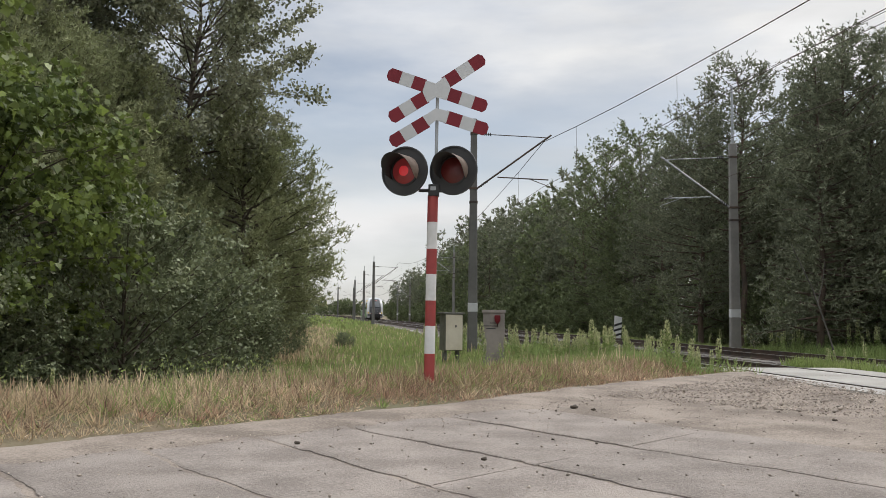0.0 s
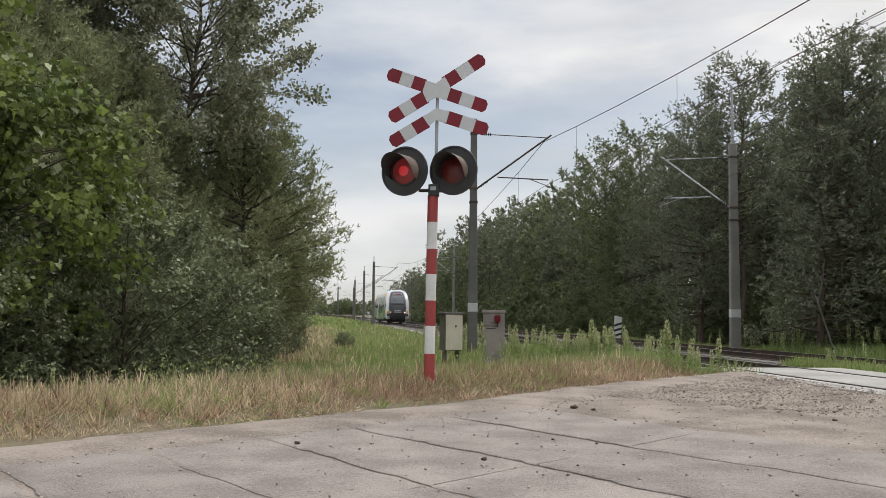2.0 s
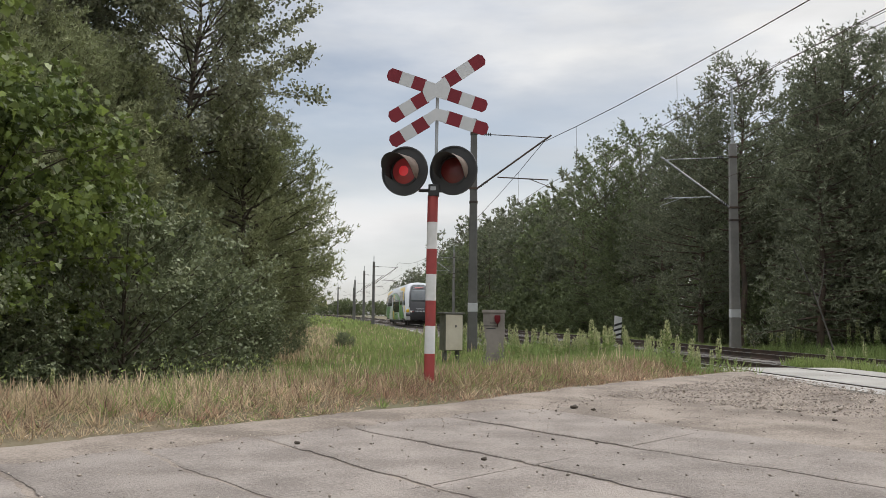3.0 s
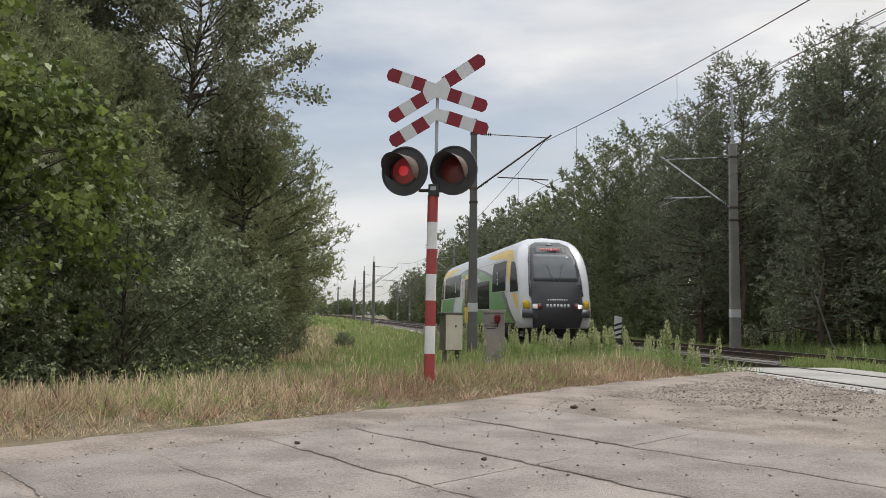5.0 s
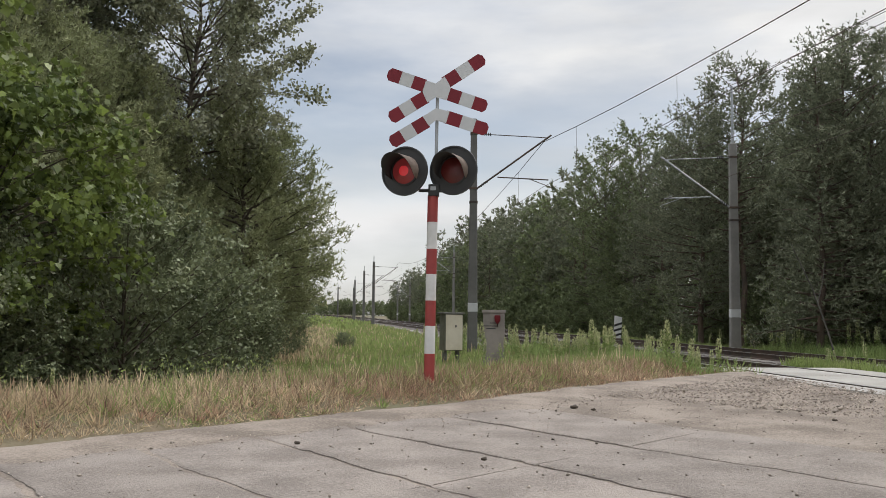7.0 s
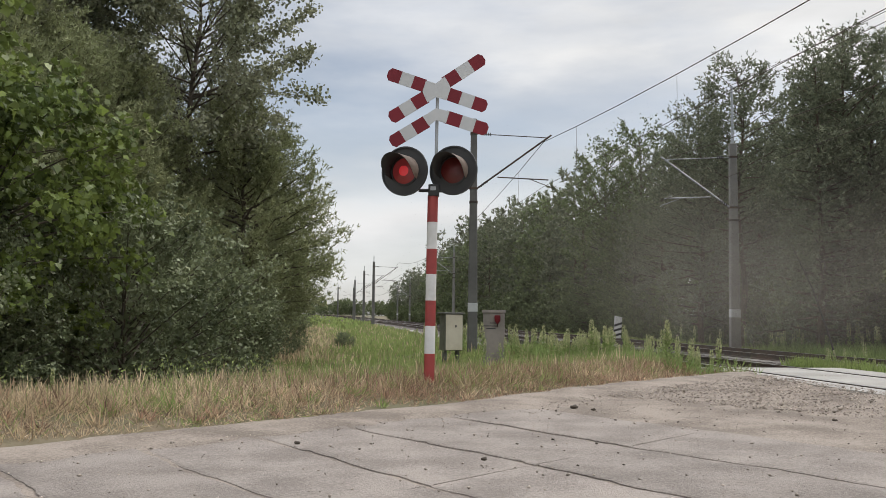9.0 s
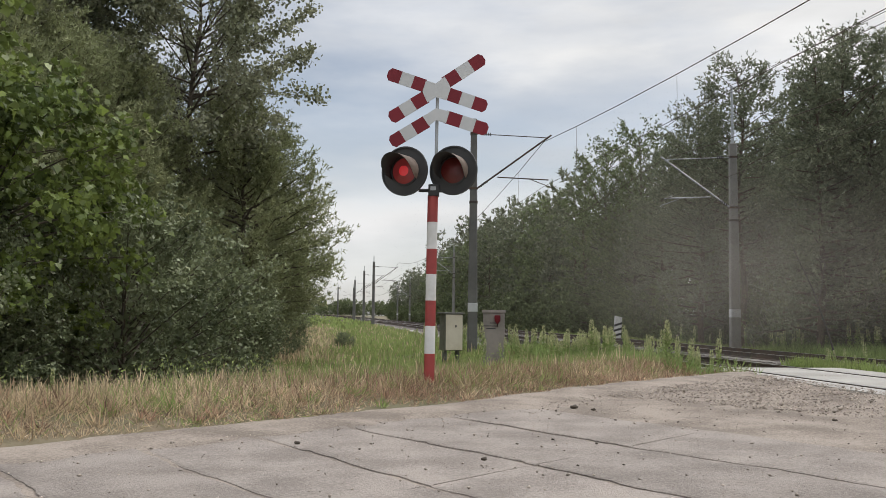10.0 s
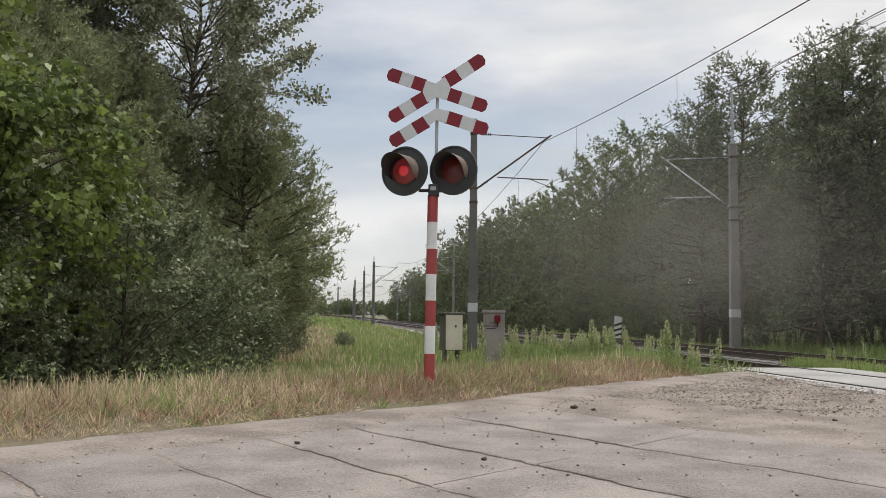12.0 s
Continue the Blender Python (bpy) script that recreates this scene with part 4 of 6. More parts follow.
M["t_white"] = material("railcar_white_paint", (0.56, 0.57, 0.585), 0.32, (0.50, 0.51, 0.525), 5, 0.6, 0.02, 20)
M["t_roof"] = material("railcar_roof_grey", (0.50, 0.52, 0.54), 0.45, (0.42, 0.44, 0.46), 6, 0.7, 0.03, 20)
M["t_green"] = material("railcar_green_paint", (0.055, 0.22, 0.035), 0.28, (0.045, 0.19, 0.03), 5, 0.6, 0.02, 20)
M["t_yellow"] = material("railcar_yellow_paint", (0.74, 0.49, 0.03), 0.32, (0.66, 0.43, 0.03), 5, 0.6, 0.02, 20)
M["t_dark"] = material("railcar_dark_grey_stripe", (0.06, 0.06, 0.065), 0.3, (0.045, 0.045, 0.05), 5, 0.6, 0.02, 20)
M["t_glass"] = material("tinted_window_glass", (0.016, 0.017, 0.018), 0.06, (0.012, 0.012, 0.013), 3, 0.5)
M["t_glass"].node_tree.nodes["Principled BSDF"].inputs["Specular IOR Level"].default_value = 0.01
M["t_screen"] = material("windscreen_glass", (0.10, 0.11, 0.115), 0.05, (0.07, 0.08, 0.085), 3, 0.5)
M["t_black"] = material("railcar_black_mask", (0.028, 0.028, 0.030), 0.38, (0.025, 0.025, 0.027), 4, 0.6)
M["t_under"] = material("dusty_black_underframe", (0.030, 0.028, 0.026), 0.8, (0.055, 0.048, 0.042), 9, 1.5, 0.2, 40)
M["t_lamp"] = glow("headlight", (0.8, 0.72, 0.66), 0.22)
M["t_led"] = glow("display_red", (0.50, 0.14, 0.13), 0.35)
M["t_crest"] = material("crest_red", (0.36, 0.03, 0.03), 0.4)
M["t_tail"] = material("tail_lamp_red", (0.30, 0.02, 0.02), 0.3)

WID = ((0.52, 1.30), (0.62, 1.36), (0.80, 1.40), (1.2, 1.42), (2.4, 1.42), (2.9, 1.40), (3.25, 1.36), (3.55, 1.29), (3.8, 1.17), (4.0, 0.97), (4.12, 0.70), (4.2, 0.0))
NOSE = ((0.5, 11.78), (0.62, 11.88), (0.9, 12.0), (1.5, 11.95), (2.2, 11.72), (2.8, 11.42), (3.3, 11.05), (3.7, 10.6), (4.0, 10.05), (4.2, 9.4))


def half_width(z):
    return float(np.interp(z, [a for a, b in WID], [b for a, b in WID]))


def nose_x(y, z, end=1):
    return float(np.interp(z, [a for a, b in NOSE], [b for a, b in NOSE])) + (1.1 if end > 0 else 0.15) - 0.40 * (abs(y) / 1.4) ** 3.0


def clean_poly(bm, outline, cuts_u, cuts_v):
    """A flat polygon cut into strips so that it can follow a curved side."""
    f = bm.faces.new([bm.verts.new((u, v, 0)) for u, v in outline])
    for c, no in [(c, (0, 1, 0)) for c in cuts_v] + [(c, (1, 0, 0)) for c in cuts_u]:
        co = (0, c, 0) if no[1] else (c, 0, 0)
        bmesh.ops.bisect_plane(bm, geom=bm.verts[:] + bm.edges[:] + bm.faces[:], plane_co=co, plane_no=no)
    return bm


CUT_Z = (0.62, 0.80, 1.2, 2.4, 2.7, 2.9, 3.08, 3.25, 3.4, 3.55, 3.68, 3.8, 3.9, 4.0)


def side_panel(name, outline, mat, parent, sgn, off=0.006, label="", depth=0.012):
    """A painted or glazed panel that follows the railcar's side; outline in (along, height)."""
    bm = clean_poly(bmesh.new(), outline, (), CUT_Z)
    for v in bm.verts:
        x, z = v.co.x, v.co.y
        v.co = (x, sgn * (half_width(z) + off), z)
    rim = [e for e in bm.edges if e.is_boundary]
    out = bmesh.ops.extrude_edge_only(bm, edges=rim)
    for v in [g for g in out["geom"] if isinstance(g, bmesh.types.BMVert)]:
        v.co.y -= sgn * depth
    bmesh.ops.recalc_face_normals(bm, faces=bm.faces[:])
    return part(name, bm, mat, parent, label)


def front_panel(name, outline, mat, parent, end, off=0.006, label=""):
    """A panel on the nose; outline in (across, height); end is 1 or -1."""
    bm = clean_poly(bmesh.new(), outline, (-1.2, -1.0, -0.8, -0.5, 0, 0.5, 0.8, 1.0, 1.2), (0.55, 0.9, 1.5, 2.2, 2.5, 2.8, 3.05, 3.3, 3.5, 3.7, 3.85, 4.0))
    for v in bm.verts:
        y, z = v.co.x, v.co.y
        v.co = (end * (nose_x(y, z, end) + off), y, z)
    rim = [e for e in bm.edges if e.is_boundary]
    out = bmesh.ops.extrude_edge_only(bm, edges=rim)
    for v in [g for g in out["geom"] if isinstance(g, bmesh.types.BMVert)]:
        v.co.x -= end * 0.06
    bmesh.ops.recalc_face_normals(bm, faces=bm.faces[:])
    return part(name, bm, mat, parent, label, True)


def build_shell(t):
    bm = bmesh.new()
    prof = [(-w, z) for z, w in WID] + [(w, z) for z, w in reversed(WID[:-1])]
    rings = []
    for end in (-1, 1):
        seq = []
        for q in (0.04, 0.3, 0.6, 0.85, 0.95, 0.985, 1.0):
            ring = []
            for y, z in prof:
                yy, zz = y * q, 2.2 + (z - 2.2) * q
                x = nose_x(yy, zz, end)
                if q == 1.0:
                    x -= 0.05
                ring.append(bm.verts.new((end * x, yy, zz)))
            seq.append(ring)
        rings.append(seq)
    back, fore = rings
    mids = []
    for f in (0.0, 1.0):
        mids.append([bm.verts.new(((-9.2 if f == 0 else 9.2), y, z)) for y, z in prof])
    chain = back + mids + fore[::-1]
    n = len(prof)
    for a, b in zip(chain, chain[1:]):
        for i in range(n):
            f = bm.faces.new((a[i], a[(i + 1) % n], b[(i + 1) % n], b[i]))
            zc = sum(v.co.z for v in f.verts) / 4
            f.material_index = 1 if zc > 3.78 else 0
            f.smooth = True
    bm.faces.new(back[0])
    bm.faces.new(fore[0][::-1])
    bmesh.ops.recalc_face_normals(bm, faces=bm.faces[:])
    shell = part("body", bm, M["t_white"], t, "glossy white body shell")
    shell.data.materials.append(M["t_roof"])
    mod = shell.modifiers.new("edge", "EDGE_SPLIT")
    mod.split_angle = radians(38)
    return shell


def arc(pts, n=8):
    """A smooth outline through a few points."""
    pts = np.array(pts, dtype=float)
    out = []
    for i in range(len(pts) - 1):
        p0, p1, p2, p3 = pts[max(i - 1, 0)], pts[i], pts[i + 1], pts[min(i + 2, len(pts) - 1)]
        for j in range(n):
            f = j / n
            out.append(0.5 * ((2 * p1) + (p2 - p0) * f + (2 * p0 - 5 * p1 + 4 * p2 - p3) * f * f + (3 * p1 - p0 - 3 * p2 + p3) * f ** 3))
    out.append(pts[-1])
    return [tuple(p) for p in out]


def text_part(name, body, size, mat, parent, m, label=""):
    cu = bpy.data.curves.new(name, "FONT")
    cu.body, cu.size, cu.extrude, cu.align_x = body, size, 0.002, "CENTER"
    tmp = bpy.data.objects.new(name, cu)
    me = bpy.data.meshes.new_from_object(tmp)
    bpy.data.objects.remove(tmp)
    me.materials.append(mat)
    ob = new(name, me)
    ob.parent = parent
    ob.matrix_local = m
    if label:
        tagged(ob, label)
    return ob


def build_train():
    t = thing("railcar", "white, green and yellow single diesel railcar with dark windows", "train")
    build_shell(t)
    for sgn in (-1, 1):
        def sp(name, o, mat, off=0.006, label="", parent=None):
            return side_panel(name, o, M[mat], parent or t, sgn, off, label)
        # green field below the rear windows, white slash, green middle, white slash, green front
        sp("green_panel", [(-11.1, 0.70)] + [(-11.25, 1.4), (-10.9, 1.96), (-5.0, 1.96)] + arc([(-5.0, 1.96), (-5.9, 1.5), (-6.9, 0.9), (-7.35, 0.535)])[1:] + [(-8.6, 0.53), (-8.9, 0.70)], "t_green")
        sp("light_stripe", arc([(-5.0, 1.96), (-5.9, 1.5), (-6.9, 0.9), (-7.35, 0.535)]) + [(-6.95, 0.535)] + arc([(-6.95, 0.535), (-6.5, 0.9), (-5.5, 1.5), (-4.6, 1.96)])[1:], "t_roof", 0.008, "pale grey slanting stripe")
        sp("green_panel", arc([(-1.9, 1.96), (-2.3, 1.5), (-2.55, 1.0), (-2.65, 0.535)]) + [(-1.5, 0.535), (-1.5, 1.96)], "t_green")
        sp("green_panel", [(-0.06, 0.535), (4.9, 0.535), (4.15, 1.28), (-0.06, 1.28)], "t_green")
        sp("green_panel", [(6.75, 0.535), (9.0, 0.535), (9.2, 0.70), (11.5, 0.70)] + arc([(11.5, 0.70), (10.8, 1.0), (9.9, 1.45), (8.9, 2.01)])[1:] + [(6.85, 2.01), (6.85, 2.66), (6.1, 2.78), (6.1, 1.28), (6.1, 1.1)], "t_green")
        sp("dark_stripe", arc([(11.5, 0.70), (10.8, 1.0), (9.9, 1.45), (8.9, 2.01)]) + [(9.6, 2.01)] + arc([(9.6, 2.01), (10.5, 1.45), (11.3, 1.0), (11.95, 0.70)])[1:], "t_dark", 0.007, "dark grey curved stripe")
        # green arch over the low window, with its dark edge and the pale inner arc
        top = [(-3.06, 3.30), (-1.5, 3.36), (0.6, 3.33), (2.6, 3.20), (4.8, 2.95), (6.84, 2.66)]
        sp("green_arch", [(-3.06, 2.98), (-2.4, 3.02), (-1.5, 2.98), (-1.5, 3.16), (-0.06, 3.16), (-0.06, 2.62), (6.1, 2.62)] + arc(top)[::-1], "t_green")
        sp("dark_arch", arc(top) + arc([(6.84, 2.80), (4.8, 3.08), (2.6, 3.31), (0.6, 3.43), (-1.5, 3.45), (-3.9, 3.33)]), "t_dark", 0.008, "dark grey arched stripe")
        sp("pale_arc", [(-0.04, 2.90)] + arc([(-0.04, 3.02), (0.8, 3.06), (1.8, 3.0), (2.8, 2.86), (3.9, 2.625)]) + arc([(2.2, 2.625), (1.5, 2.78), (0.9, 2.82), (0.2, 2.74), (-0.04, 2.64)]), "t_roof", 0.009, "pale curved band")
        if sgn < 0:
            for k in range(5):
                sp("lettering_bar", [(1.3 + 0.24 * k, 2.86 - 0.03 * k), (1.45 + 0.24 * k, 2.84 - 0.03 * k), (1.47 + 0.24 * k, 2.98 - 0.045 * k), (1.32 + 0.24 * k, 3.0 - 0.045 * k)], "t_dark", 0.012)
            for k in range(6):
                sp("lettering_bar", [(1.5 + 0.2 * k, 1.02), (1.62 + 0.2 * k, 1.02), (1.62 + 0.2 * k, 1.14), (1.5 + 0.2 * k, 1.14)], "t_dark", 0.012)
        # yellow bands
        sp("yellow_band", [(-11.0, 3.36), (-9.7, 3.36)] + arc([(-9.7, 3.36), (-7.8, 3.40), (-5.8, 3.58), (-4.4, 3.72)])[1:] + arc([(-4.4, 3.74), (-7.0, 3.75), (-9.4, 3.74), (-10.4, 3.66), (-10.85, 3.5)]), "t_yellow", 0.007, "yellow tapering band")
        sp("yellow_band", arc([(4.6, 3.70), (6.6, 3.52), (8.4, 3.42), (9.9, 3.36)]) + [(10.6, 3.34), (11.2, 3.3)] + arc([(11.2, 3.3), (11.0, 3.52), (10.5, 3.68), (9.4, 3.76), (7.2, 3.78), (4.6, 3.72)])[1:], "t_yellow", 0.007, "yellow tapering band")
        for e in (-1, 1):
            def mir(o):
                return [(e * x, z) for x, z in o]
            if e > 0:
                sp("cab_pillar", [(9.98, 2.9), (9.98, 3.36), (11.3, 3.32), (11.2, 3.22), (10.86, 3.20), (10.84, 2.2), (10.3, 2.6)], "t_yellow", 0.0075, "yellow cab pillar")
                sp("cab_sill", [(11.2, 1.88), (12.1, 1.88), (12.36, 1.55), (12.46, 1.27), (12.15, 1.27)], "t_yellow", 0.0075, "yellow sill")
                sp("cab_window", [(10.86, 1.95), (12.38, 1.95)] + arc([(12.38, 1.95), (12.27, 2.3), (12.06, 2.7), (11.78, 2.98), (11.42, 3.16)])[1:] + [(10.88, 3.16)], "t_glass", 0.009, "dark cab side window")
            else:
                sp("cab_pillar", [(-9.85, 2.5), (-9.9, 3.36), (-10.3, 3.36), (-10.25, 2.9)], "t_yellow", 0.0075, "yellow cab pillar")
                sp("cab_window", [(-10.5, 1.98), (-11.15, 1.98), (-11.08, 2.4), (-10.9, 2.85), (-10.72, 3.12), (-10.48, 3.16)], "t_glass", 0.009, "dark cab side window")
            sp("door_seam", mir([(10.18, 0.95), (10.20, 0.95), (10.20, 3.32), (10.18, 3.32)]), "t_dark", 0.010)
        sp("white_panel", [(9.95, 2.02), (10.36, 2.02), (10.36, 2.2), (10.2, 2.35), (9.95, 2.72)], "t_white", 0.0082)
        for o in ([(8.95, 0.53), (11.9, 0.53), (11.7, 0.705), (9.15, 0.705)], [(-11.2, 0.53), (-8.65, 0.53), (-8.85, 0.705), (-11.1, 0.705)]):
            sp("wheel_arch", o, "t_under", 0.013, "dark cut-out over the bogie")
        # glazing
        sp("window", [(-9.7, 2.02), (-3.08, 2.02), (-3.08, 3.29), (-9.7, 3.29)], "t_glass", 0.010, "long dark tinted window")
        sp("window", [(-0.05, 1.30), (6.07, 1.30), (6.07, 2.60), (-0.05, 2.60)], "t_glass", 0.010, "long dark tinted low window")
        sp("window", [(6.86, 2.03), (9.92, 2.03), (9.92, 3.29), (6.86, 3.29)], "t_glass", 0.010, "dark tinted window")
        sp("roof_seam", [(-9.6, 3.325), (9.6, 3.325), (9.6, 3.345), (-9.6, 3.345)], "t_dark", 0.009)
        sp("seam", [(-9.0, 0.93), (-3.0, 0.93), (-3.0, 0.942), (-9.0, 0.942)], "t_dark", 0.009)
        sp("seam", [(6.8, 0.98), (11.0, 0.98), (11.0, 0.992), (6.8, 0.992)], "t_dark", 0.009)
        # sliding door with two leaves
        door = sp("door", [(-1.47, 0.54), (-0.07, 0.54), (-0.07, 3.15), (-1.47, 3.15)], "t_yellow", 0.010, "yellow double sliding door")
        for x0, x1 in ((-1.32, -0.86), (-0.68, -0.22)):
            sp("door_pane", [(x0, 1.45), (x1, 1.45), (x1, 2.92), (x0, 2.92)], "t_glass", 0.014, "dark door pane", door)
        for x in (-1.40, -0.785, -0.755, -0.14):
            sp("door_seal", [(x, 0.535), (x + 0.022, 0.535), (x + 0.022, 3.1), (x, 3.1)], "t_dark", 0.014, "", door)
        for x in (-1.1, -0.48):
            sp("door_button", [(x, 1.52), (x + 0.09, 1.52), (x + 0.09, 1.62), (x, 1.62)], "t_white", 0.017, "", door)
        # crest on the pale panel beside the door
        sp("crest_panel", [(-3.06, 2.02), (-1.5, 2.02), (-1.5, 2.96)] + arc([(-1.5, 2.96), (-2.0, 2.99), (-2.6, 2.86), (-3.06, 2.62)])[1:], "t_roof", 0.009)
        shield = sp("shield", [(-2.45, 2.82), (-2.05, 2.82), (-2.05, 2.5), (-2.12, 2.38), (-2.25, 2.30), (-2.38, 2.38), (-2.45, 2.5)], "t_crest", 0.012, "dark red shield")
        sp("shield_mark", [(-2.40, 2.70), (-2.28, 2.60), (-2.25, 2.76), (-2.22, 2.60), (-2.10, 2.70), (-2.16, 2.50), (-2.25, 2.38), (-2.34, 2.50)], "t_white", 0.014, "pale wing shape", shield)
        # small hatches and vents
        for x, z, w, h in ((5.25, 0.62, 0.2, 0.16), (5.75, 0.62, 0.2, 0.16), (8.0, 0.82, 0.14, 0.16), (8.5, 0.82, 0.14, 0.16), (2.6, 3.0, 0.3, 0.22), (-8.4, 0.86, 0.1, 0.14), (-7.9, 0.9, 0.1, 0.14)):
            sp("vent", [(x, z), (x + w, z), (x + w, z + h), (x, z + h)], "t_dark", 0.013)
        for x in (8.9, 9.3, -9.9, -9.6):
            sp("marker", [(x, 1.08), (x + 0.09, 1.08), (x + 0.09, 1.16), (x, 1.16)], "t_white", 0.013)
        for x0 in (-6.3, -5.8):
            sp("emblem_bar", [(x0, 1.12), (x0 + 0.07, 1.12), (x0 + 0.30, 1.42), (x0 + 0.18, 1.42)], "t_dark", 0.013)
        sp("emblem_bar", [(-5.3, 1.2), (-4.4, 1.2), (-4.4, 1.26), (-5.3, 1.26)], "t_roof", 0.013)
        for xw in (8.1, -5.0):
            text_part("class_number", "2", 0.52, M["t_white"], t, pose(xw, sgn * 1.432, 2.52, 90, 0, 0 if sgn < 0 else 180), "white class number")
            side_panel("class_square", [(xw - 0.09, 2.30), (xw + 0.09, 2.30), (xw + 0.09, 2.44), (xw - 0.09, 2.44)], M["t_white"], t, sgn, 0.014)
    for end in (-1, 1):
        def fp(name, o, mat, off=0.006, label="", parent=None):
            return front_panel(name, o, M[mat], parent or t, end, off, label)
        fp("front_mask", [(-0.92, 0.53), (0.92, 0.53), (0.98, 0.95), (1.0, 1.5), (0.98, 2.4), (0.90, 3.2), (0.74, 3.82), (0.5, 3.96), (-0.5, 3.96), (-0.74, 3.82), (-0.90, 3.2), (-0.98, 2.4), (-1.0, 1.5), (-0.98, 0.95)], "t_black", 0.05, "black glossy front mask")
        fp("windscreen", [(-0.88, 2.32), (0.88, 2.32), (0.80, 3.2), (0.72, 3.42), (-0.72, 3.42), (-0.80, 3.2)], "t_screen", 0.058, "large sloping windscreen")
        fp("display", [(-0.62, 3.50), (0.62, 3.50), (0.58, 3.76), (-0.58, 3.76)], "t_dark", 0.058, "destination display")
        if end > 0:
            for k in range(8):
                fp("display_bar", [(-0.42 + 0.105 * k, 3.58), (-0.35 + 0.105 * k, 3.58), (-0.35 + 0.105 * k, 3.68), (-0.42 + 0.105 * k, 3.68)], "t_led", 0.064)
        for k in range(7):
            fp("number_bar", [(-0.46 + 0.135 * k, 1.32), (-0.38 + 0.135 * k, 1.32), (-0.38 + 0.135 * k, 1.44), (-0.46 + 0.135 * k, 1.44)], "t_white", 0.058)
        for k in range(9):
            fp("number_bar", [(-0.40 + 0.09 * k, 1.57), (-0.355 + 0.09 * k, 1.57), (-0.355 + 0.09 * k, 1.64), (-0.40 + 0.09 * k, 1.64)], "t_white", 0.058)
        for sy in (-1, 1):
            fp("mask_foot", [(sy * 1.06, 1.28), (sy * 1.30, 1.28), (sy * 1.31, 1.52), (sy * 1.18, 1.60), (sy * 1.08, 1.55)][::sy], "t_yellow", 0.045, "yellow foot of the side pillar")
            fp("pillar_line", [(sy * 1.02, 1.75), (sy * 1.07, 1.75), (sy * 1.05, 2.4), (sy * 0.97, 3.2), (sy * 0.80, 3.8), (sy * 0.77, 3.8), (sy * 0.93, 3.2), (sy * 1.01, 2.4)][::sy], "t_dark", 0.04)
            lampu = fp("lamp_cluster", [(sy * 0.62, 1.22), (sy * 1.0, 1.22), (sy * 1.02, 1.48), (sy * 0.66, 1.48)][::sy], "t_dark", 0.055)
            fp("headlight", [(sy * 0.80, 1.27), (sy * 0.97, 1.27), (sy * 0.97, 1.43), (sy * 0.80, 1.43)][::sy], "t_lamp" if end > 0 else "t_screen", 0.062, "round lit headlight", lampu)
            fp("tail_lamp", [(sy * 0.66, 1.28), (sy * 0.77, 1.28), (sy * 0.77, 1.42), (sy * 0.66, 1.42)][::sy], "t_tail", 0.062, "", lampu)
            fp("bumper", [(sy * 0.90, 0.92), (sy * 1.33, 0.92), (sy * 1.34, 1.22), (sy * 0.98, 1.22)][::sy], "t_dark", 0.075, "dark rubber bumper")
            # wipers and buffers
            part("wiper", tube(bmesh.new(), [(end * (nose_x(sy * 0.1, 2.34, end) + 0.09), sy * 0.1, 2.34), (end * (nose_x(sy * 0.32, 3.0, end) + 0.10), sy * 0.32, 3.0)], 0.012, 5), M["t_black"], t)
            part("buffer", tube(bmesh.new(), [(end * (11.7 + 0.4 * end), sy * 0.88, 1.02), (end * (12.25 + 0.45 * end), sy * 0.88, 1.02), (end * (12.26 + 0.45 * end), sy * 0.88, 1.02), (end * (12.3 + 0.45 * end), sy * 0.88, 1.02)], [0.09, 0.09, 0.2, 0.2], 14), M["t_under"], t)
        if end > 0:
            # grey emblem over the display, in the windscreen's material; not a lamp
            fp("top_emblem", [(-0.13, 3.80), (0.13, 3.80), (0.11, 3.92), (-0.11, 3.92)], "t_screen", 0.06, "grey emblem above the display")
        part("snow_plough", box(bmesh.new(), end * 11.2 + 0.45 - 0.15, -1.05, 0.18, end * 11.2 + 0.45 + 0.15, 1.05, 0.62, 0.05), M["t_under"], t)
        # bogie
        for wx in (-1.1, 1.1):
            for sy in (-1, 1):
                w = part("wheel", tube(bmesh.new(), [(end * 7.9 + wx, sy * 0.70, 0.42), (end * 7.9 + wx, sy * 0.82, 0.42)], 0.42, 24), M["t_under"], t)
        for sy in (-1, 1):
            part("bogie_frame", box(bmesh.new(), end * 7.9 - 1.65, sy * 1.02 - 0.09, 0.36, end * 7.9 + 1.65, sy * 1.02 + 0.09, 0.68, 0.04), M["t_under"], t)
            for wx in (-1.1, 1.1):
                part("axle_box", box(bmesh.new(), end * 7.9 + wx - 0.18, sy * 1.08 - 0.12, 0.28, end * 7.9 + wx + 0.18, sy * 1.08 + 0.12, 0.58, 0.04), M["t_under"], t)
    part("underframe", box(bmesh.new(), -5.6, -1.2, 0.30, 5.6, 1.2, 0.56, 0.04), M["t_under"], t, "dusty black underframe")
    part("underframe", box(bmesh.new(), -11.0, -0.95, 0.5, 11.0, 0.95, 0.72, 0.03), M["t_under"], t)
    return t


train = build_train()


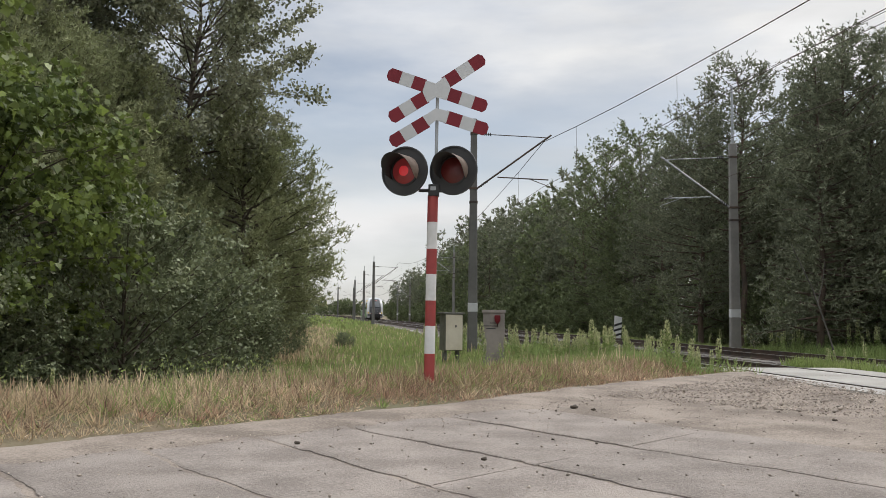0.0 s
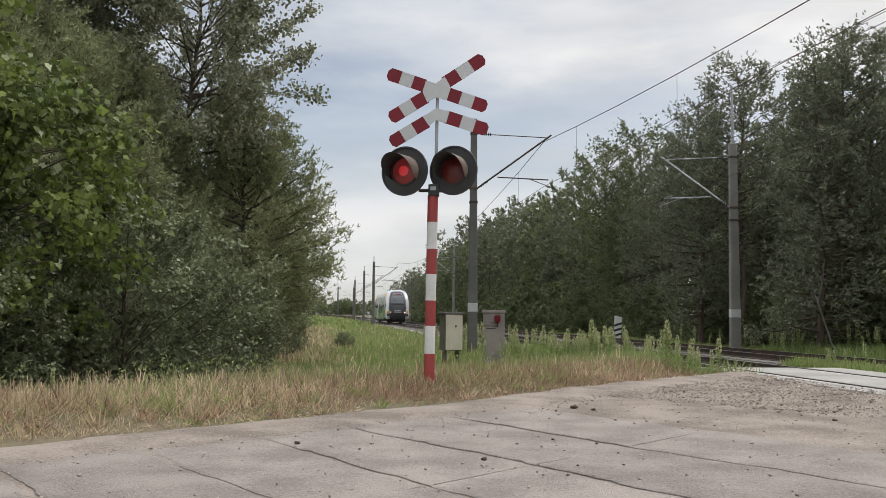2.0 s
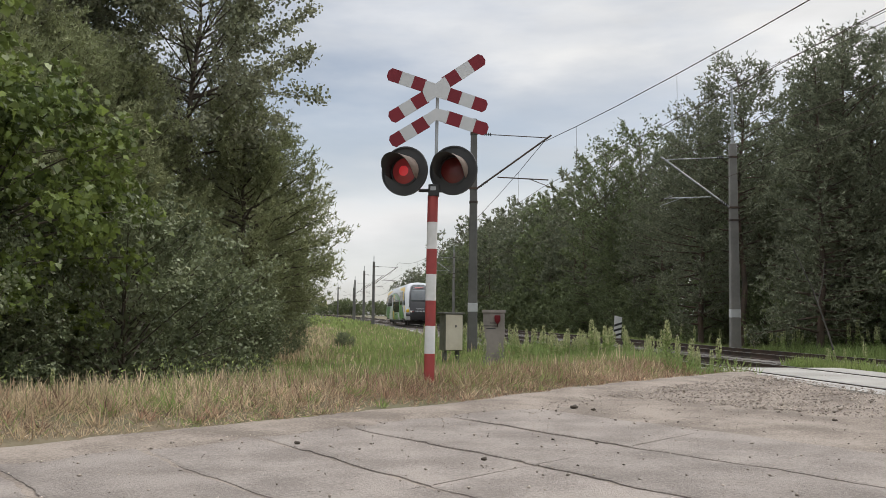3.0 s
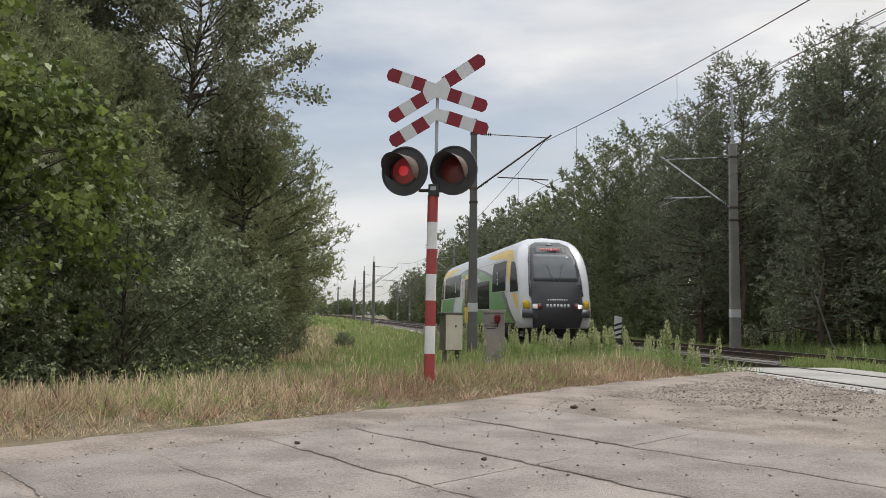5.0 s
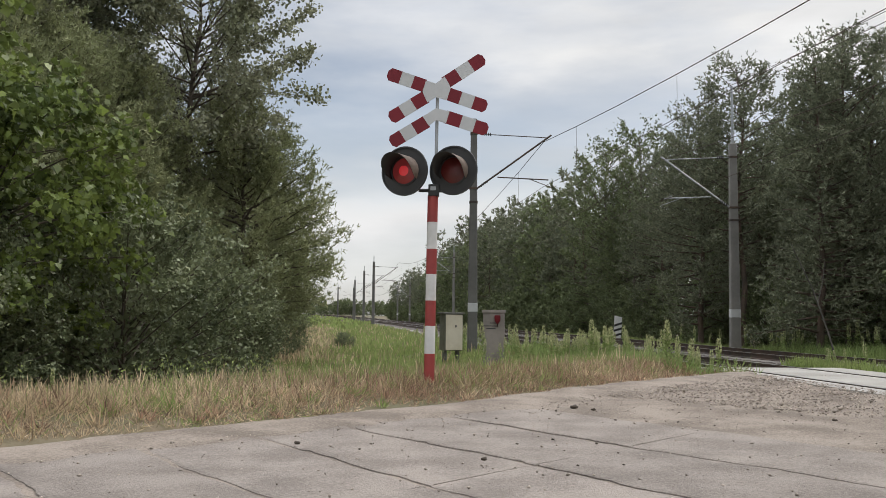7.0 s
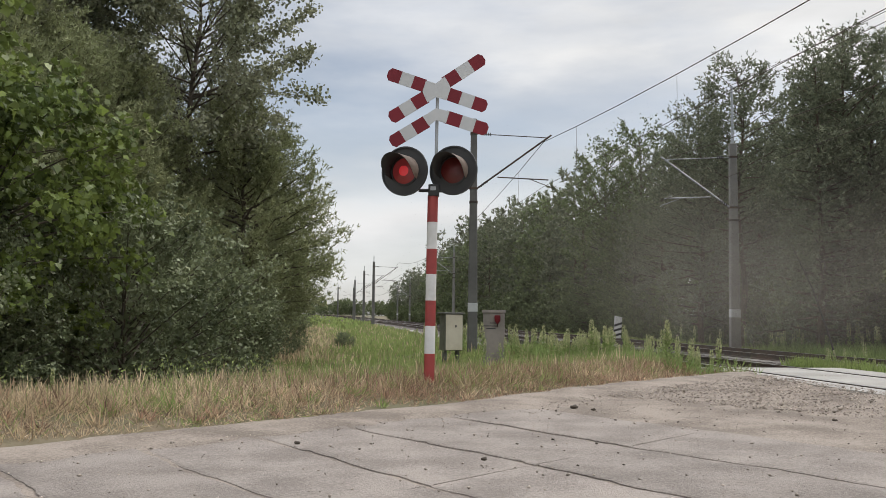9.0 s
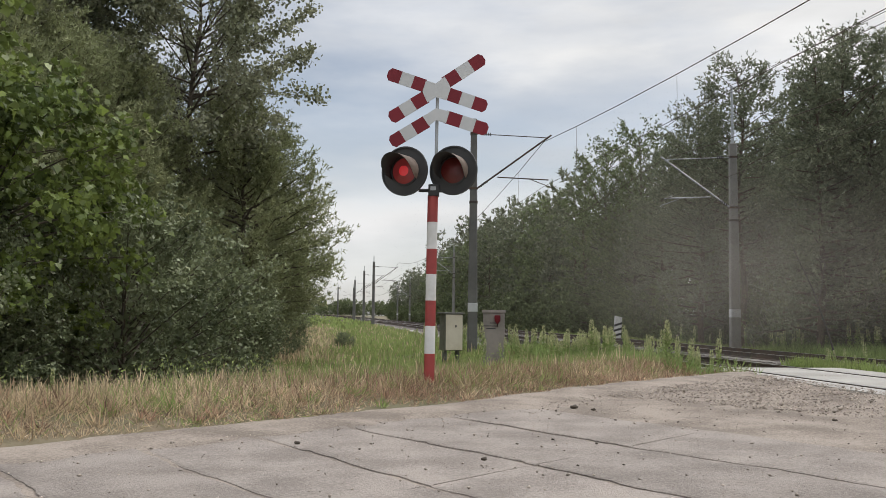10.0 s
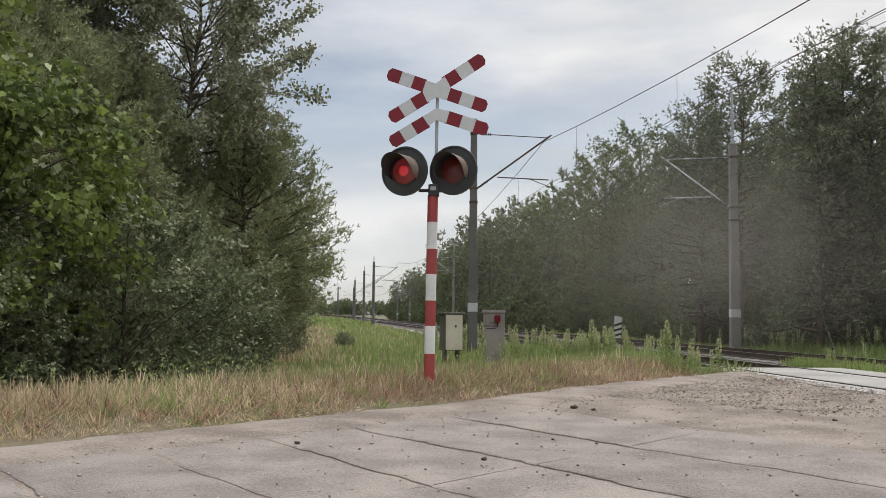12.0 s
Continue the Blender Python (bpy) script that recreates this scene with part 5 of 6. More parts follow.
# ---- dust stirred up behind the railcar ----
def dust_material():
    m = bpy.data.materials.new("airborne_dust")
    m.use_nodes = True
    nt = m.node_tree
    n, ln = nt.nodes.new, nt.links.new
    nt.nodes.remove(nt.nodes["Principled BSDF"])
    co = n("ShaderNodeTexCoord")
    gr = n("ShaderNodeTexGradient")
    gr.gradient_type = "QUADRATIC_SPHERE"
    no = n("ShaderNodeTexNoise")
    no.inputs["Scale"].default_value, no.inputs["Detail"].default_value = 1.4, 5
    mr, mu = n("ShaderNodeMapRange"), n("ShaderNodeMath")
    mr.inputs[1].default_value, mr.inputs[2].default_value = 0.32, 0.7
    mr.inputs[3].default_value, mr.inputs[4].default_value = 0.25, 1.0
    mu.operation = "MULTIPLY"
    sc = n("ShaderNodeMath")
    sc.operation = "MULTIPLY"
    sc.inputs[1].default_value = 0.115
    oi, ad = n("ShaderNodeObjectInfo"), n("ShaderNodeVectorMath")
    ad.operation = "ADD"
    ln(co.outputs["Object"], gr.inputs[0])
    ln(co.outputs["Object"], ad.inputs[0])
    ln(oi.outputs["Random"], ad.inputs[1])
    ln(ad.outputs[0], no.inputs["Vector"])
    ln(no.outputs[0], mr.inputs[0])
    ln(gr.outputs[0], mu.inputs[0])
    ln(mr.outputs[0], mu.inputs[1])
    ln(mu.outputs[0], sc.inputs[0])
    tr, df, mx = n("ShaderNodeBsdfTransparent"), n("ShaderNodeBsdfTranslucent"), n("ShaderNodeMixShader")
    df.inputs[0].default_value = (0.78, 0.72, 0.64, 1)
    ln(sc.outputs[0], mx.inputs[0])
    ln(tr.outputs[0], mx.inputs[1])
    ln(df.outputs[0], mx.inputs[2])
    ln(mx.outputs[0], nt.nodes["Material Output"].inputs[0])
    return m


M["dust"] = dust_material()


def build_dust():
    """Thin veils of dust, each a gently curved sheet that thins out to nothing at its edge."""
    r = random.Random(9)
    puffs = []
    n = 14
    bm = bmesh.new()
    g = [[bm.verts.new((-1 + 2 * i / n, 0.12 * math.sin(3 * i / n + 5 * j / n), -1 + 2 * j / n)) for j in range(n + 1)] for i in range(n + 1)]
    for i in range(n):
        for j in range(n):
            if math.hypot(-1 + (2 * i + 1) / n, -1 + (2 * j + 1) / n) < 1.06:
                bm.faces.new((g[i][j], g[i + 1][j], g[i + 1][j + 1], g[i][j + 1]))
    first = part("dust_veil", bm, M["dust"], None, "", True)
    cloud = thing("dust_cloud", "thin pale brown dust cloud drifting over the tracks", "dust")
    for k in range(7):
        ob = first if k == 0 else new("dust_veil", first.data)
        ob.parent = cloud
        puffs.append((ob, (k + 0.5) / 7, r.random(), r.random()))
    return cloud, puffs


dust, puffs = build_dust()


# ---- road slabs, stones, sleepers ----
def build_slabs():
    r = random.Random(4)
    joints = [-12.9, -11.8, -10.7, -9.6, -8.5, -7.4, -6.4, -5.4, -4.4, -3.4, -2.4, -1.4, -0.4, 0.6, 1.53, 2.5, 3.7, 5.0, 6.2, 7.4, 8.6, 9.8]
    for e0, e1, shift in ((-0.32, -2.94, 0.0), (-2.943, -5.6, 0.0), (-5.605, -8.3, -0.1)):
        for a, b in zip(joints, joints[1:]):
            if b > 5.5:
                continue
            bm = bmesh.new()
            g0, g1 = 0.009 + r.uniform(0, 0.012), 0.009 + r.uniform(0, 0.012)
            tilt = r.uniform(-0.004, 0.004), 0.0
            lift = -0.004 + r.uniform(-0.003, 0.002)
            n = 30
            rows = []
            for i in range(n + 1):
                e = e0 + (e1 - e0) * i / n
                sl = 0.2 * (e + 1)
                wave = 0.022 * math.sin(2.3 * e + 3 * a) + 0.012 * math.sin(7.1 * e + 5 * a)
                wave1 = 0.022 * math.sin(2.3 * e + 3 * b) + 0.012 * math.sin(7.1 * e + 5 * b)
                u0 = a + shift + sl + wave + g0 + abs(r.gauss(0, 0.014))
                u1 = b + shift + sl + wave1 - g1 - abs(r.gauss(0, 0.014))
                z = lift + tilt[1] * (e - e0)
                rows.append([bm.verts.new(road_at(u0, e, z - tilt[0] - 0.05)), bm.verts.new(road_at(u0, e, z - tilt[0] - 0.006)), bm.verts.new(road_at(u0 + 0.02, e, z - tilt[0])),
                             bm.verts.new(road_at(u1 - 0.02, e, z + tilt[0])), bm.verts.new(road_at(u1, e, z + tilt[0] - 0.006)), bm.verts.new(road_at(u1, e, z + tilt[0] - 0.05))])
            for p, q in zip(rows, rows[1:]):
                for k in range(5):
                    bm.faces.new((p[k], p[k + 1], q[k + 1], q[k]))
            for ends in (rows[0], rows[-1]):
                bm.faces.new(ends)
            bmesh.ops.recalc_face_normals(bm, faces=bm.faces[:])
            part("slab", bm, M["concrete"], road)


build_slabs()


def stones(name, pts, size, mat, label, category, squash=0.65):
    """Angular little stones, joined, as loose stuff."""
    n = len(pts)
    base = np.array([(1, 0, 0), (0, 1, 0), (-1, 0, 0), (0, -1, 0), (0, 0, 1), (0, 0, -1)], dtype=float)
    tri = np.array([(0, 1, 4), (1, 2, 4), (2, 3, 4), (3, 0, 4), (1, 0, 5), (2, 1, 5), (3, 2, 5), (0, 3, 5)])
    v = base[None] * rng.uniform(0.55, 1.25, size=(n, 6, 1)) + rng.normal(size=(n, 6, 3)) * 0.16
    a = rng.uniform(0, 6.28, n)
    c, s = np.cos(a)[:, None], np.sin(a)[:, None]
    v = np.stack([v[..., 0] * c - v[..., 1] * s, v[..., 0] * s + v[..., 1] * c, v[..., 2] * squash], axis=-1)
    v = v * size[:, None, None] + pts[:, None, :]
    f = (tri[None] + (np.arange(n) * 6)[:, None, None]).reshape(-1, 3)
    return tagged(new(name, mesh_np(name, v.reshape(-1, 3), f, mat, 3)), label, category, kind="stuff")


def road_points(n, u0, u1, e0, e1):
    u, e = rng.uniform(u0, u1, n), rng.uniform(e0, e1, n)
    p = EDGE_P[None] + u[:, None] * EDGE_D[None] + e[:, None] * EDGE_N[None]
    return u, e, p


M["grit"] = material("road_grit", (0.38, 0.325, 0.275), 0.95, (0.25, 0.21, 0.175), 20, 3, vary=0.4, island=True)
M["clod"] = material("dark_clod", (0.085, 0.065, 0.05), 0.95, (0.05, 0.04, 0.03), 20, 3, 0.4, 60)


def patchy(x, y, scale, seed=0.0):
    return 0.5 + 0.25 * (np.sin(x * scale + 1.7 * np.sin(y * scale * 0.7 + seed)) + np.sin(y * scale * 1.3 + 1.1 * np.sin(x * scale * 0.6 + seed * 2)))


def scatter_stones():
    u, e, p = road_points(36000, -4, 14.2, -6.5, 0.1)
    near_track = smooth(u, 3.0, 8.0)
    keep = rng.random(len(u)) < 0.09 + 0.8 * near_track * smooth(-e, 4.6 - 0.35 * (u - 5), 0.0)
    edge = (e > -0.75) & (rng.random(len(u)) < 0.5)
    keep |= edge
    lat, _ = line_lat(p[:, 0], p[:, 1])
    _, along_s = line_lat(p[:, 0], p[:, 1])
    keep &= (lat > 1.45) & (along_s > 1.6)  | (lat > 2.9)
    p, u = p[keep], u[keep]
    size = rng.gamma(2.0, 0.0026, len(p)) + 0.0025
    z = 0.002 + 0.05 * smooth(u, 4.0, 8.5)
    u2, e2, p2 = road_points(24000, 6.4, 14.0, -5.0, 0.2)
    ok = (line_lat(p2[:, 0], p2[:, 1])[0] > 1.45) & (rng.random(len(u2)) < 0.25 + 0.75 * patchy(p2[:, 0], p2[:, 1], 2.2, 7))
    p = np.concatenate([p, p2[ok]])
    z = np.concatenate([z, 0.002 + 0.05 * smooth(u2[ok], 4.0, 8.5)])
    size = np.concatenate([size, rng.gamma(2.0, 0.0034, ok.sum()) + 0.0025])
    stones("road_gravel", np.column_stack([p, z]), size, M["grit"], "loose grey-brown gravel strewn over the road", "gravel")
    # clods of dark earth, one by one
    proto = None
    r = random.Random(12)
    for px, py, k in ((-1.05, 6.6, 0.05), (-0.57, 6.35, 0.025), (0.285, 5.95, 0.05), (0.87, 5.75, 0.022), (0.86, 6.95, 0.03), (1.16, 6.75, 0.025), (1.17, 5.8, 0.022), (1.38, 9.4, 0.09),
                      (1.55, 9.2, 0.05), (1.15, 9.05, 0.03), (1.6, 8.3, 0.03), (2.15, 8.2, 0.028), (3.4, 9.1, 0.05), (3.66, 8.4, 0.07), (4.25, 10.3, 0.10), (4.9, 10.6, 0.09), (4.8, 9.7, 0.08), (5.0, 10.1, 0.07),
                      (4.05, 7.3, 0.05), (2.6, 10.9, 0.05), (5.3, 10.0, 0.09), (3.9, 10.1, 0.05), (4.55, 9.1, 0.05), (5.1, 8.9, 0.06)):
        if proto is None:
            bm = bmesh.new()
            bmesh.ops.create_icosphere(bm, subdivisions=2, radius=1)
            for v in bm.verts:
                v.co *= 1 + 0.45 * noise.noise(v.co * 1.7)
                v.co.z *= 0.55
            proto = part("clod", bm, M["clod"])
            tagged(proto, "dark crumbly clod of earth lying on the road", "clod", "clods on the road")
            ob = proto
        else:
            ob = new("clod", proto.data)
            tagged(ob, "dark crumbly clod of earth lying on the road", "clod", "clods on the road")
        k *= 0.42
        ob.matrix_world = Matrix.Translation((px, py, 0.3 * k)) @ Matrix.Rotation(r.uniform(0, 6), 4, "Z") @ Matrix.Diagonal((k * r.uniform(0.8, 1.4), k, k, 1))


scatter_stones()


def build_sleepers():
    proto = None
    for trk, centre in ((track_near, 0.0), (track_far, -4.0)):
        for i in range(95):
            s = -0.4 - 0.6 * i + (2 if centre else 0)
            if proto is None:
                bm = extrude_poly(bmesh.new(), [(-1.3, -0.36), (1.3, -0.36), (1.3, -0.165), (1.28, -0.155), (-1.28, -0.155), (-1.3, -0.165)], "x", -0.13, 0.13)
                ob = part("sleeper", bm, M["sleeper"], trk)
                proto = ob
            else:
                ob = new("sleeper", proto.data)
                ob.parent = trk
            p = on_line(s, centre)
            a = float(np.interp(s, LINE_S, LINE_A))
            ob.matrix_world = pose(p.x, p.y, p.z, 0, 0, math.degrees(a))
    n = 9000
    s, lat = -55 * rng.random(n) ** 1.3 + 1.5, rng.uniform(-6.6, 2.8, n)
    base = np.array([on_line(float(a), float(b)) for a, b in zip(s, lat)])
    drop = np.where(lat > 2, (lat - 2) * 0.26, np.where(lat < -6, (-6 - lat) * 0.29, 0))
    base[:, 2] += -0.185 - drop
    keep = ~((s > 0.0) & (lat > -1.7)) & (np.abs(np.abs(lat) - 0.7535) > 0.08) & (np.abs(np.abs(lat + 4) - 0.7535) > 0.08)
    base = base[keep]
    stones("ballast_stones", base, rng.uniform(0.025, 0.05, len(base)), M["ballast"], "loose grey-brown crushed track ballast", "ballast", 0.9)


build_sleepers()


# ---- grass, weeds ----
def grass(name, pts, h, w, mat, label, lean=0.35):
    n = len(pts)
    d = rng.normal(size=(n, 3)) * lean
    d[:, 2] = 1
    v, f = blades(pts, d, h, w)
    return tagged(new(name, mesh_np(name, v, f, mat)), label, "grass", kind="stuff")


def ragged(u):
    return 0.10 * np.sin(u * 2.1) + 0.07 * np.sin(u * 5.3 + 1) + 0.05 * np.sin(u * 11.7)


def build_grass():
    u, e, p = road_points(150000, -8, 11.8, -0.25, 2.6)
    lat, s = line_lat(p[:, 0], p[:, 1])
    thick = smooth(e, -0.25, 0.12)
    keep = (e > ragged(u) * 0.9) & (e < 2.5 - 1.1 * rng.random(len(u)) ** 2 - 0.5 * smooth(u, 5, 9)) & (rng.random(len(u)) < (0.25 + 0.75 * thick) * (0.45 + 0.55 * patchy(p[:, 0], p[:, 1], 3.1))) & (lat > 2.4)
    u, e, p = u[keep], e[keep], p[keep]
    z = ground_z(p[:, 0], p[:, 1])
    P = np.column_stack([p, z - 0.01])
    h = (0.06 + 0.10 * smooth(e, 0, 0.7)) * rng.uniform(0.5, 1.7, len(u))
    redness = smooth(u, 1.0, 5.0) * 0.75 + 0.22 * (patchy(p[:, 0], p[:, 1], 1.7, 2) - 0.5)
    pick = rng.random(len(u))
    green = pick < 0.07 + 0.18 * (patchy(p[:, 0], p[:, 1], 1.3, 4) > 0.68)
    red = ~green & (rng.random(len(u)) < redness)
    dry = ~green & ~red
    for nm, m, mat, lab in (("dry_grass", dry, "drygrass", "dry straw-yellow grass on the road verge"), ("reddish_grass", red, "redgrass", "reddish brown withered grass on the road verge"),
                            ("verge_grass", green, "grass", "sparse green grass on the road verge")):
        grass(nm, P[m], h[m], 0.0065, M[mat], lab, rng.choice((0.45, 1.1, 2.4), size=(int(m.sum()), 1), p=(0.25, 0.35, 0.4)))
    # coarser tufts that stand out of the mat
    k = 520
    u, e, p = road_points(k, -7.5, 11.0, 0.05, 2.3)
    m = 26
    off = rng.normal(size=(k, m, 2)) * 0.035
    q = (p[:, None] + off).reshape(-1, 2)
    P = np.column_stack([q, ground_z(q[:, 0], q[:, 1]) - 0.01])
    hh = np.repeat(rng.uniform(0.10, 0.27, k) * (0.6 + 0.4 * smooth(e, 0, 0.8)), m) * rng.uniform(0.5, 1.2, k * m)
    kind = np.repeat(rng.random(k), m)
    for nm, sel, mat, lab in (("straw_tufts", kind < 0.55, "drygrass", "pale straw tufts standing in the verge"), ("brown_tufts", (kind >= 0.55) & (kind < 0.8), "redgrass", "brown withered tufts standing in the verge"),
                              ("green_tufts", kind >= 0.8, "grass", "green grass tufts standing in the verge")):
        grass(nm, P[sel], hh[sel], 0.011, M[mat], lab, 0.7)
    # rough green slope between verge and tracks, thinner blades near and broader far away
    n = 120000
    y = 9.5 * (16.0 ** rng.random(n))
    al = np.interp(y, LINE_XY[::-1, 1], LINE_S[::-1])
    lt = rng.uniform(2.9, 12.5, n)
    q = np.array([on_line(float(a), float(b))[:2] for a, b in zip(al, lt)])
    e = road_side(q[:, 0], q[:, 1])
    keep = (e > 1.5 + rng.normal(size=n) * 0.4) & (rng.random(n) < 0.35 + 0.65 * patchy(q[:, 0], q[:, 1], 0.9, 1))
    q, lt, y = q[keep], lt[keep], y[keep]
    z = ground_z(q[:, 0], q[:, 1])
    h = rng.uniform(0.18, 0.42, len(q)) * (0.75 + 0.5 * patchy(q[:, 0], q[:, 1], 0.7, 3))
    w = 0.007 + 0.0006 * y
    h *= 0.62 + 0.38 * smooth(y, 16, 30)
    straw = rng.random(len(q)) < 0.05 + 0.08 * (y < 22) + 0.55 * smooth(lt, 7.0, 10.0) * (patchy(q[:, 0], q[:, 1], 0.8, 5) > 0.4)
    P = np.column_stack([q, z - 0.02])
    grass("green_grass", P[~straw], h[~straw], w[~straw], M["grass"], "rough green grass on the slope below the tracks", 0.35)
    grass("tall_dry_grass", P[straw], h[straw] * 1.35, w[straw], M["drygrass"], "tall straw-coloured grass among the green slope", 0.3)
    # the tongue of grass that runs out to the rails beside the crossing
    n = 26000
    al, lt = rng.uniform(-14, 2.6, n), rng.uniform(1.45, 3.2, n)
    q = np.array([on_line(float(a), float(b))[:2] for a, b in zip(al, lt)])
    out = road_side(q[:, 0], q[:, 1])
    keep = (out > 0.1 + 0.15 * rng.random(n)) | (al < 1.9 - 0.5 * (lt - 1.45) + rng.normal(size=n) * 0.25)
    keep &= rng.random(n) < 1.05 - 0.35 * smooth(al, -1, 2)
    q, lt, out = q[keep], lt[keep], out[keep]
    z = np.where(out < 0.3, 0.01, np.maximum(ground_z(q[:, 0], q[:, 1]), -0.2))
    P = np.column_stack([q, z - 0.01])
    some = rng.random(len(q)) < 0.6
    grass("trackside_grass", P[some], rng.uniform(0.12, 0.42, some.sum()), 0.011, M["weed"], "pale green grass beside the rails", 0.5)
    grass("trackside_dry_grass", P[~some], rng.uniform(0.08, 0.25, (~some).sum()), 0.011, M["redgrass"], "brownish dry grass beside the rails", 0.6)
    # leafy herbs at the foot of the trees
    n = 17000
    u, e, p = road_points(n, -7, 9, 1.7, 5.5)
    lat, _ = line_lat(p[:, 0], p[:, 1])
    keep = (rng.random(n) < patchy(p[:, 0], p[:, 1], 1.9, 6) ** 2 * 0.9) & (lat > 3.2)
    P = np.column_stack([p[keep], ground_z(p[keep, 0], p[keep, 1]) + rng.uniform(0.02, 0.38, keep.sum())])
    grass("verge_herbs", P, rng.uniform(0.03, 0.07, len(P)), rng.uniform(0.010, 0.024, len(P)), M["grass"], "low leafy green herbs between verge and shrubs", 1.1)
    # far meadow beside the line
    n = 7000
    y = rng.uniform(105, 430, n)
    al = np.interp(y, LINE_XY[::-1, 1], LINE_S[::-1])
    lt = 3.2 + 60 * rng.random(n) ** 1.6
    q = np.array([on_line(float(a), float(b))[:2] for a, b in zip(al, lt)])
    P = np.column_stack([q, ground_z(q[:, 0], q[:, 1]) - 0.05])
    grass("far_meadow", P, rng.uniform(0.4, 0.9, n), 0.6, M["grass"], "distant green meadow beside the line", 0.4)
    # strip beyond the tracks
    n = 38000
    al = 9 - 60 * rng.random(n) ** 1.6
    lt = -7.0 - 4.0 * rng.random(n)
    mid = rng.random(n) < 0.30
    lt[mid] = rng.uniform(-2.4, -1.65, mid.sum())
    al[mid] = rng.uniform(-3.2, 9, mid.sum())
    q = np.array([on_line(float(a), float(b))[:2] for a, b in zip(al, lt)])
    z = ground_z(q[:, 0], q[:, 1])
    z[mid] = -0.2
    P = np.column_stack([q, z - 0.02])
    grass("far_side_grass", P, rng.uniform(0.16, 0.42, n), 0.011 + 0.0005 * np.abs(q[:, 1]), M["grass"], "rough green grass beyond the tracks", 0.3)
    n = 16000
    al, lt = rng.uniform(-14, 12, n), rng.uniform(-11.5, -6.3, n)
    q = np.array([on_line(float(a), float(b))[:2] for a, b in zip(al, lt)])
    P = np.column_stack([q, ground_z(q[:, 0], q[:, 1]) - 0.02])
    grass("tall_far_side_grass", P, rng.uniform(0.2, 0.6, n), 0.018, M["weed"], "tall pale green grass beyond the tracks", 0.35)


build_grass()


def make_weed(seed, h):
    r = np.random.default_rng(seed)
    w = thing("tall_weed", "tall pale green weed with a feathery flower head", "weed", "tall weeds beside the tracks")
    bend = r.normal(size=2) * 0.05
    stem = [(bend[0] * f * f, bend[1] * f * f, h * f) for f in (-0.1, 0.35, 0.7, 1.0)]
    st = new("stem", branch_mesh("stem", [(stem, [0.007, 0.006, 0.005, 0.002])], M["weed"], 4))
    st.parent = w
    n = 90
    f = r.uniform(0.05, 0.75, n)
    a = r.uniform(0, 6.28, n)
    c = np.column_stack([bend[0] * f * f, bend[1] * f * f, h * f])
    d = np.column_stack([np.cos(a), np.sin(a), r.uniform(0.2, 0.9, n)])
    v, fc = blades(c, d, r.uniform(0.06, 0.14, n) * h, 0.021)
    lv = new("leaves", mesh_np("leaves", v, fc, M["weed"]))
    lv.parent = w
    n = 120
    f = r.uniform(0.58, 1.03, n)
    a = r.uniform(0, 6.28, n)
    rad = 0.06 * h * np.sin(np.pi * (f - 0.5) / 0.56) ** 0.8
    c = np.column_stack([bend[0] * f * f + np.cos(a) * rad * 0.6, bend[1] * f * f + np.sin(a) * rad * 0.6, h * f])
    d = np.column_stack([np.cos(a) * 0.7, np.sin(a) * 0.7, np.full(n, 0.9)])
    v, fc = blades(c, d, 0.06 * h, 0.021)
    hd = new("flower_head", mesh_np("flower_head", v, fc, M["weedtop"]))
    hd.parent = w
    return w


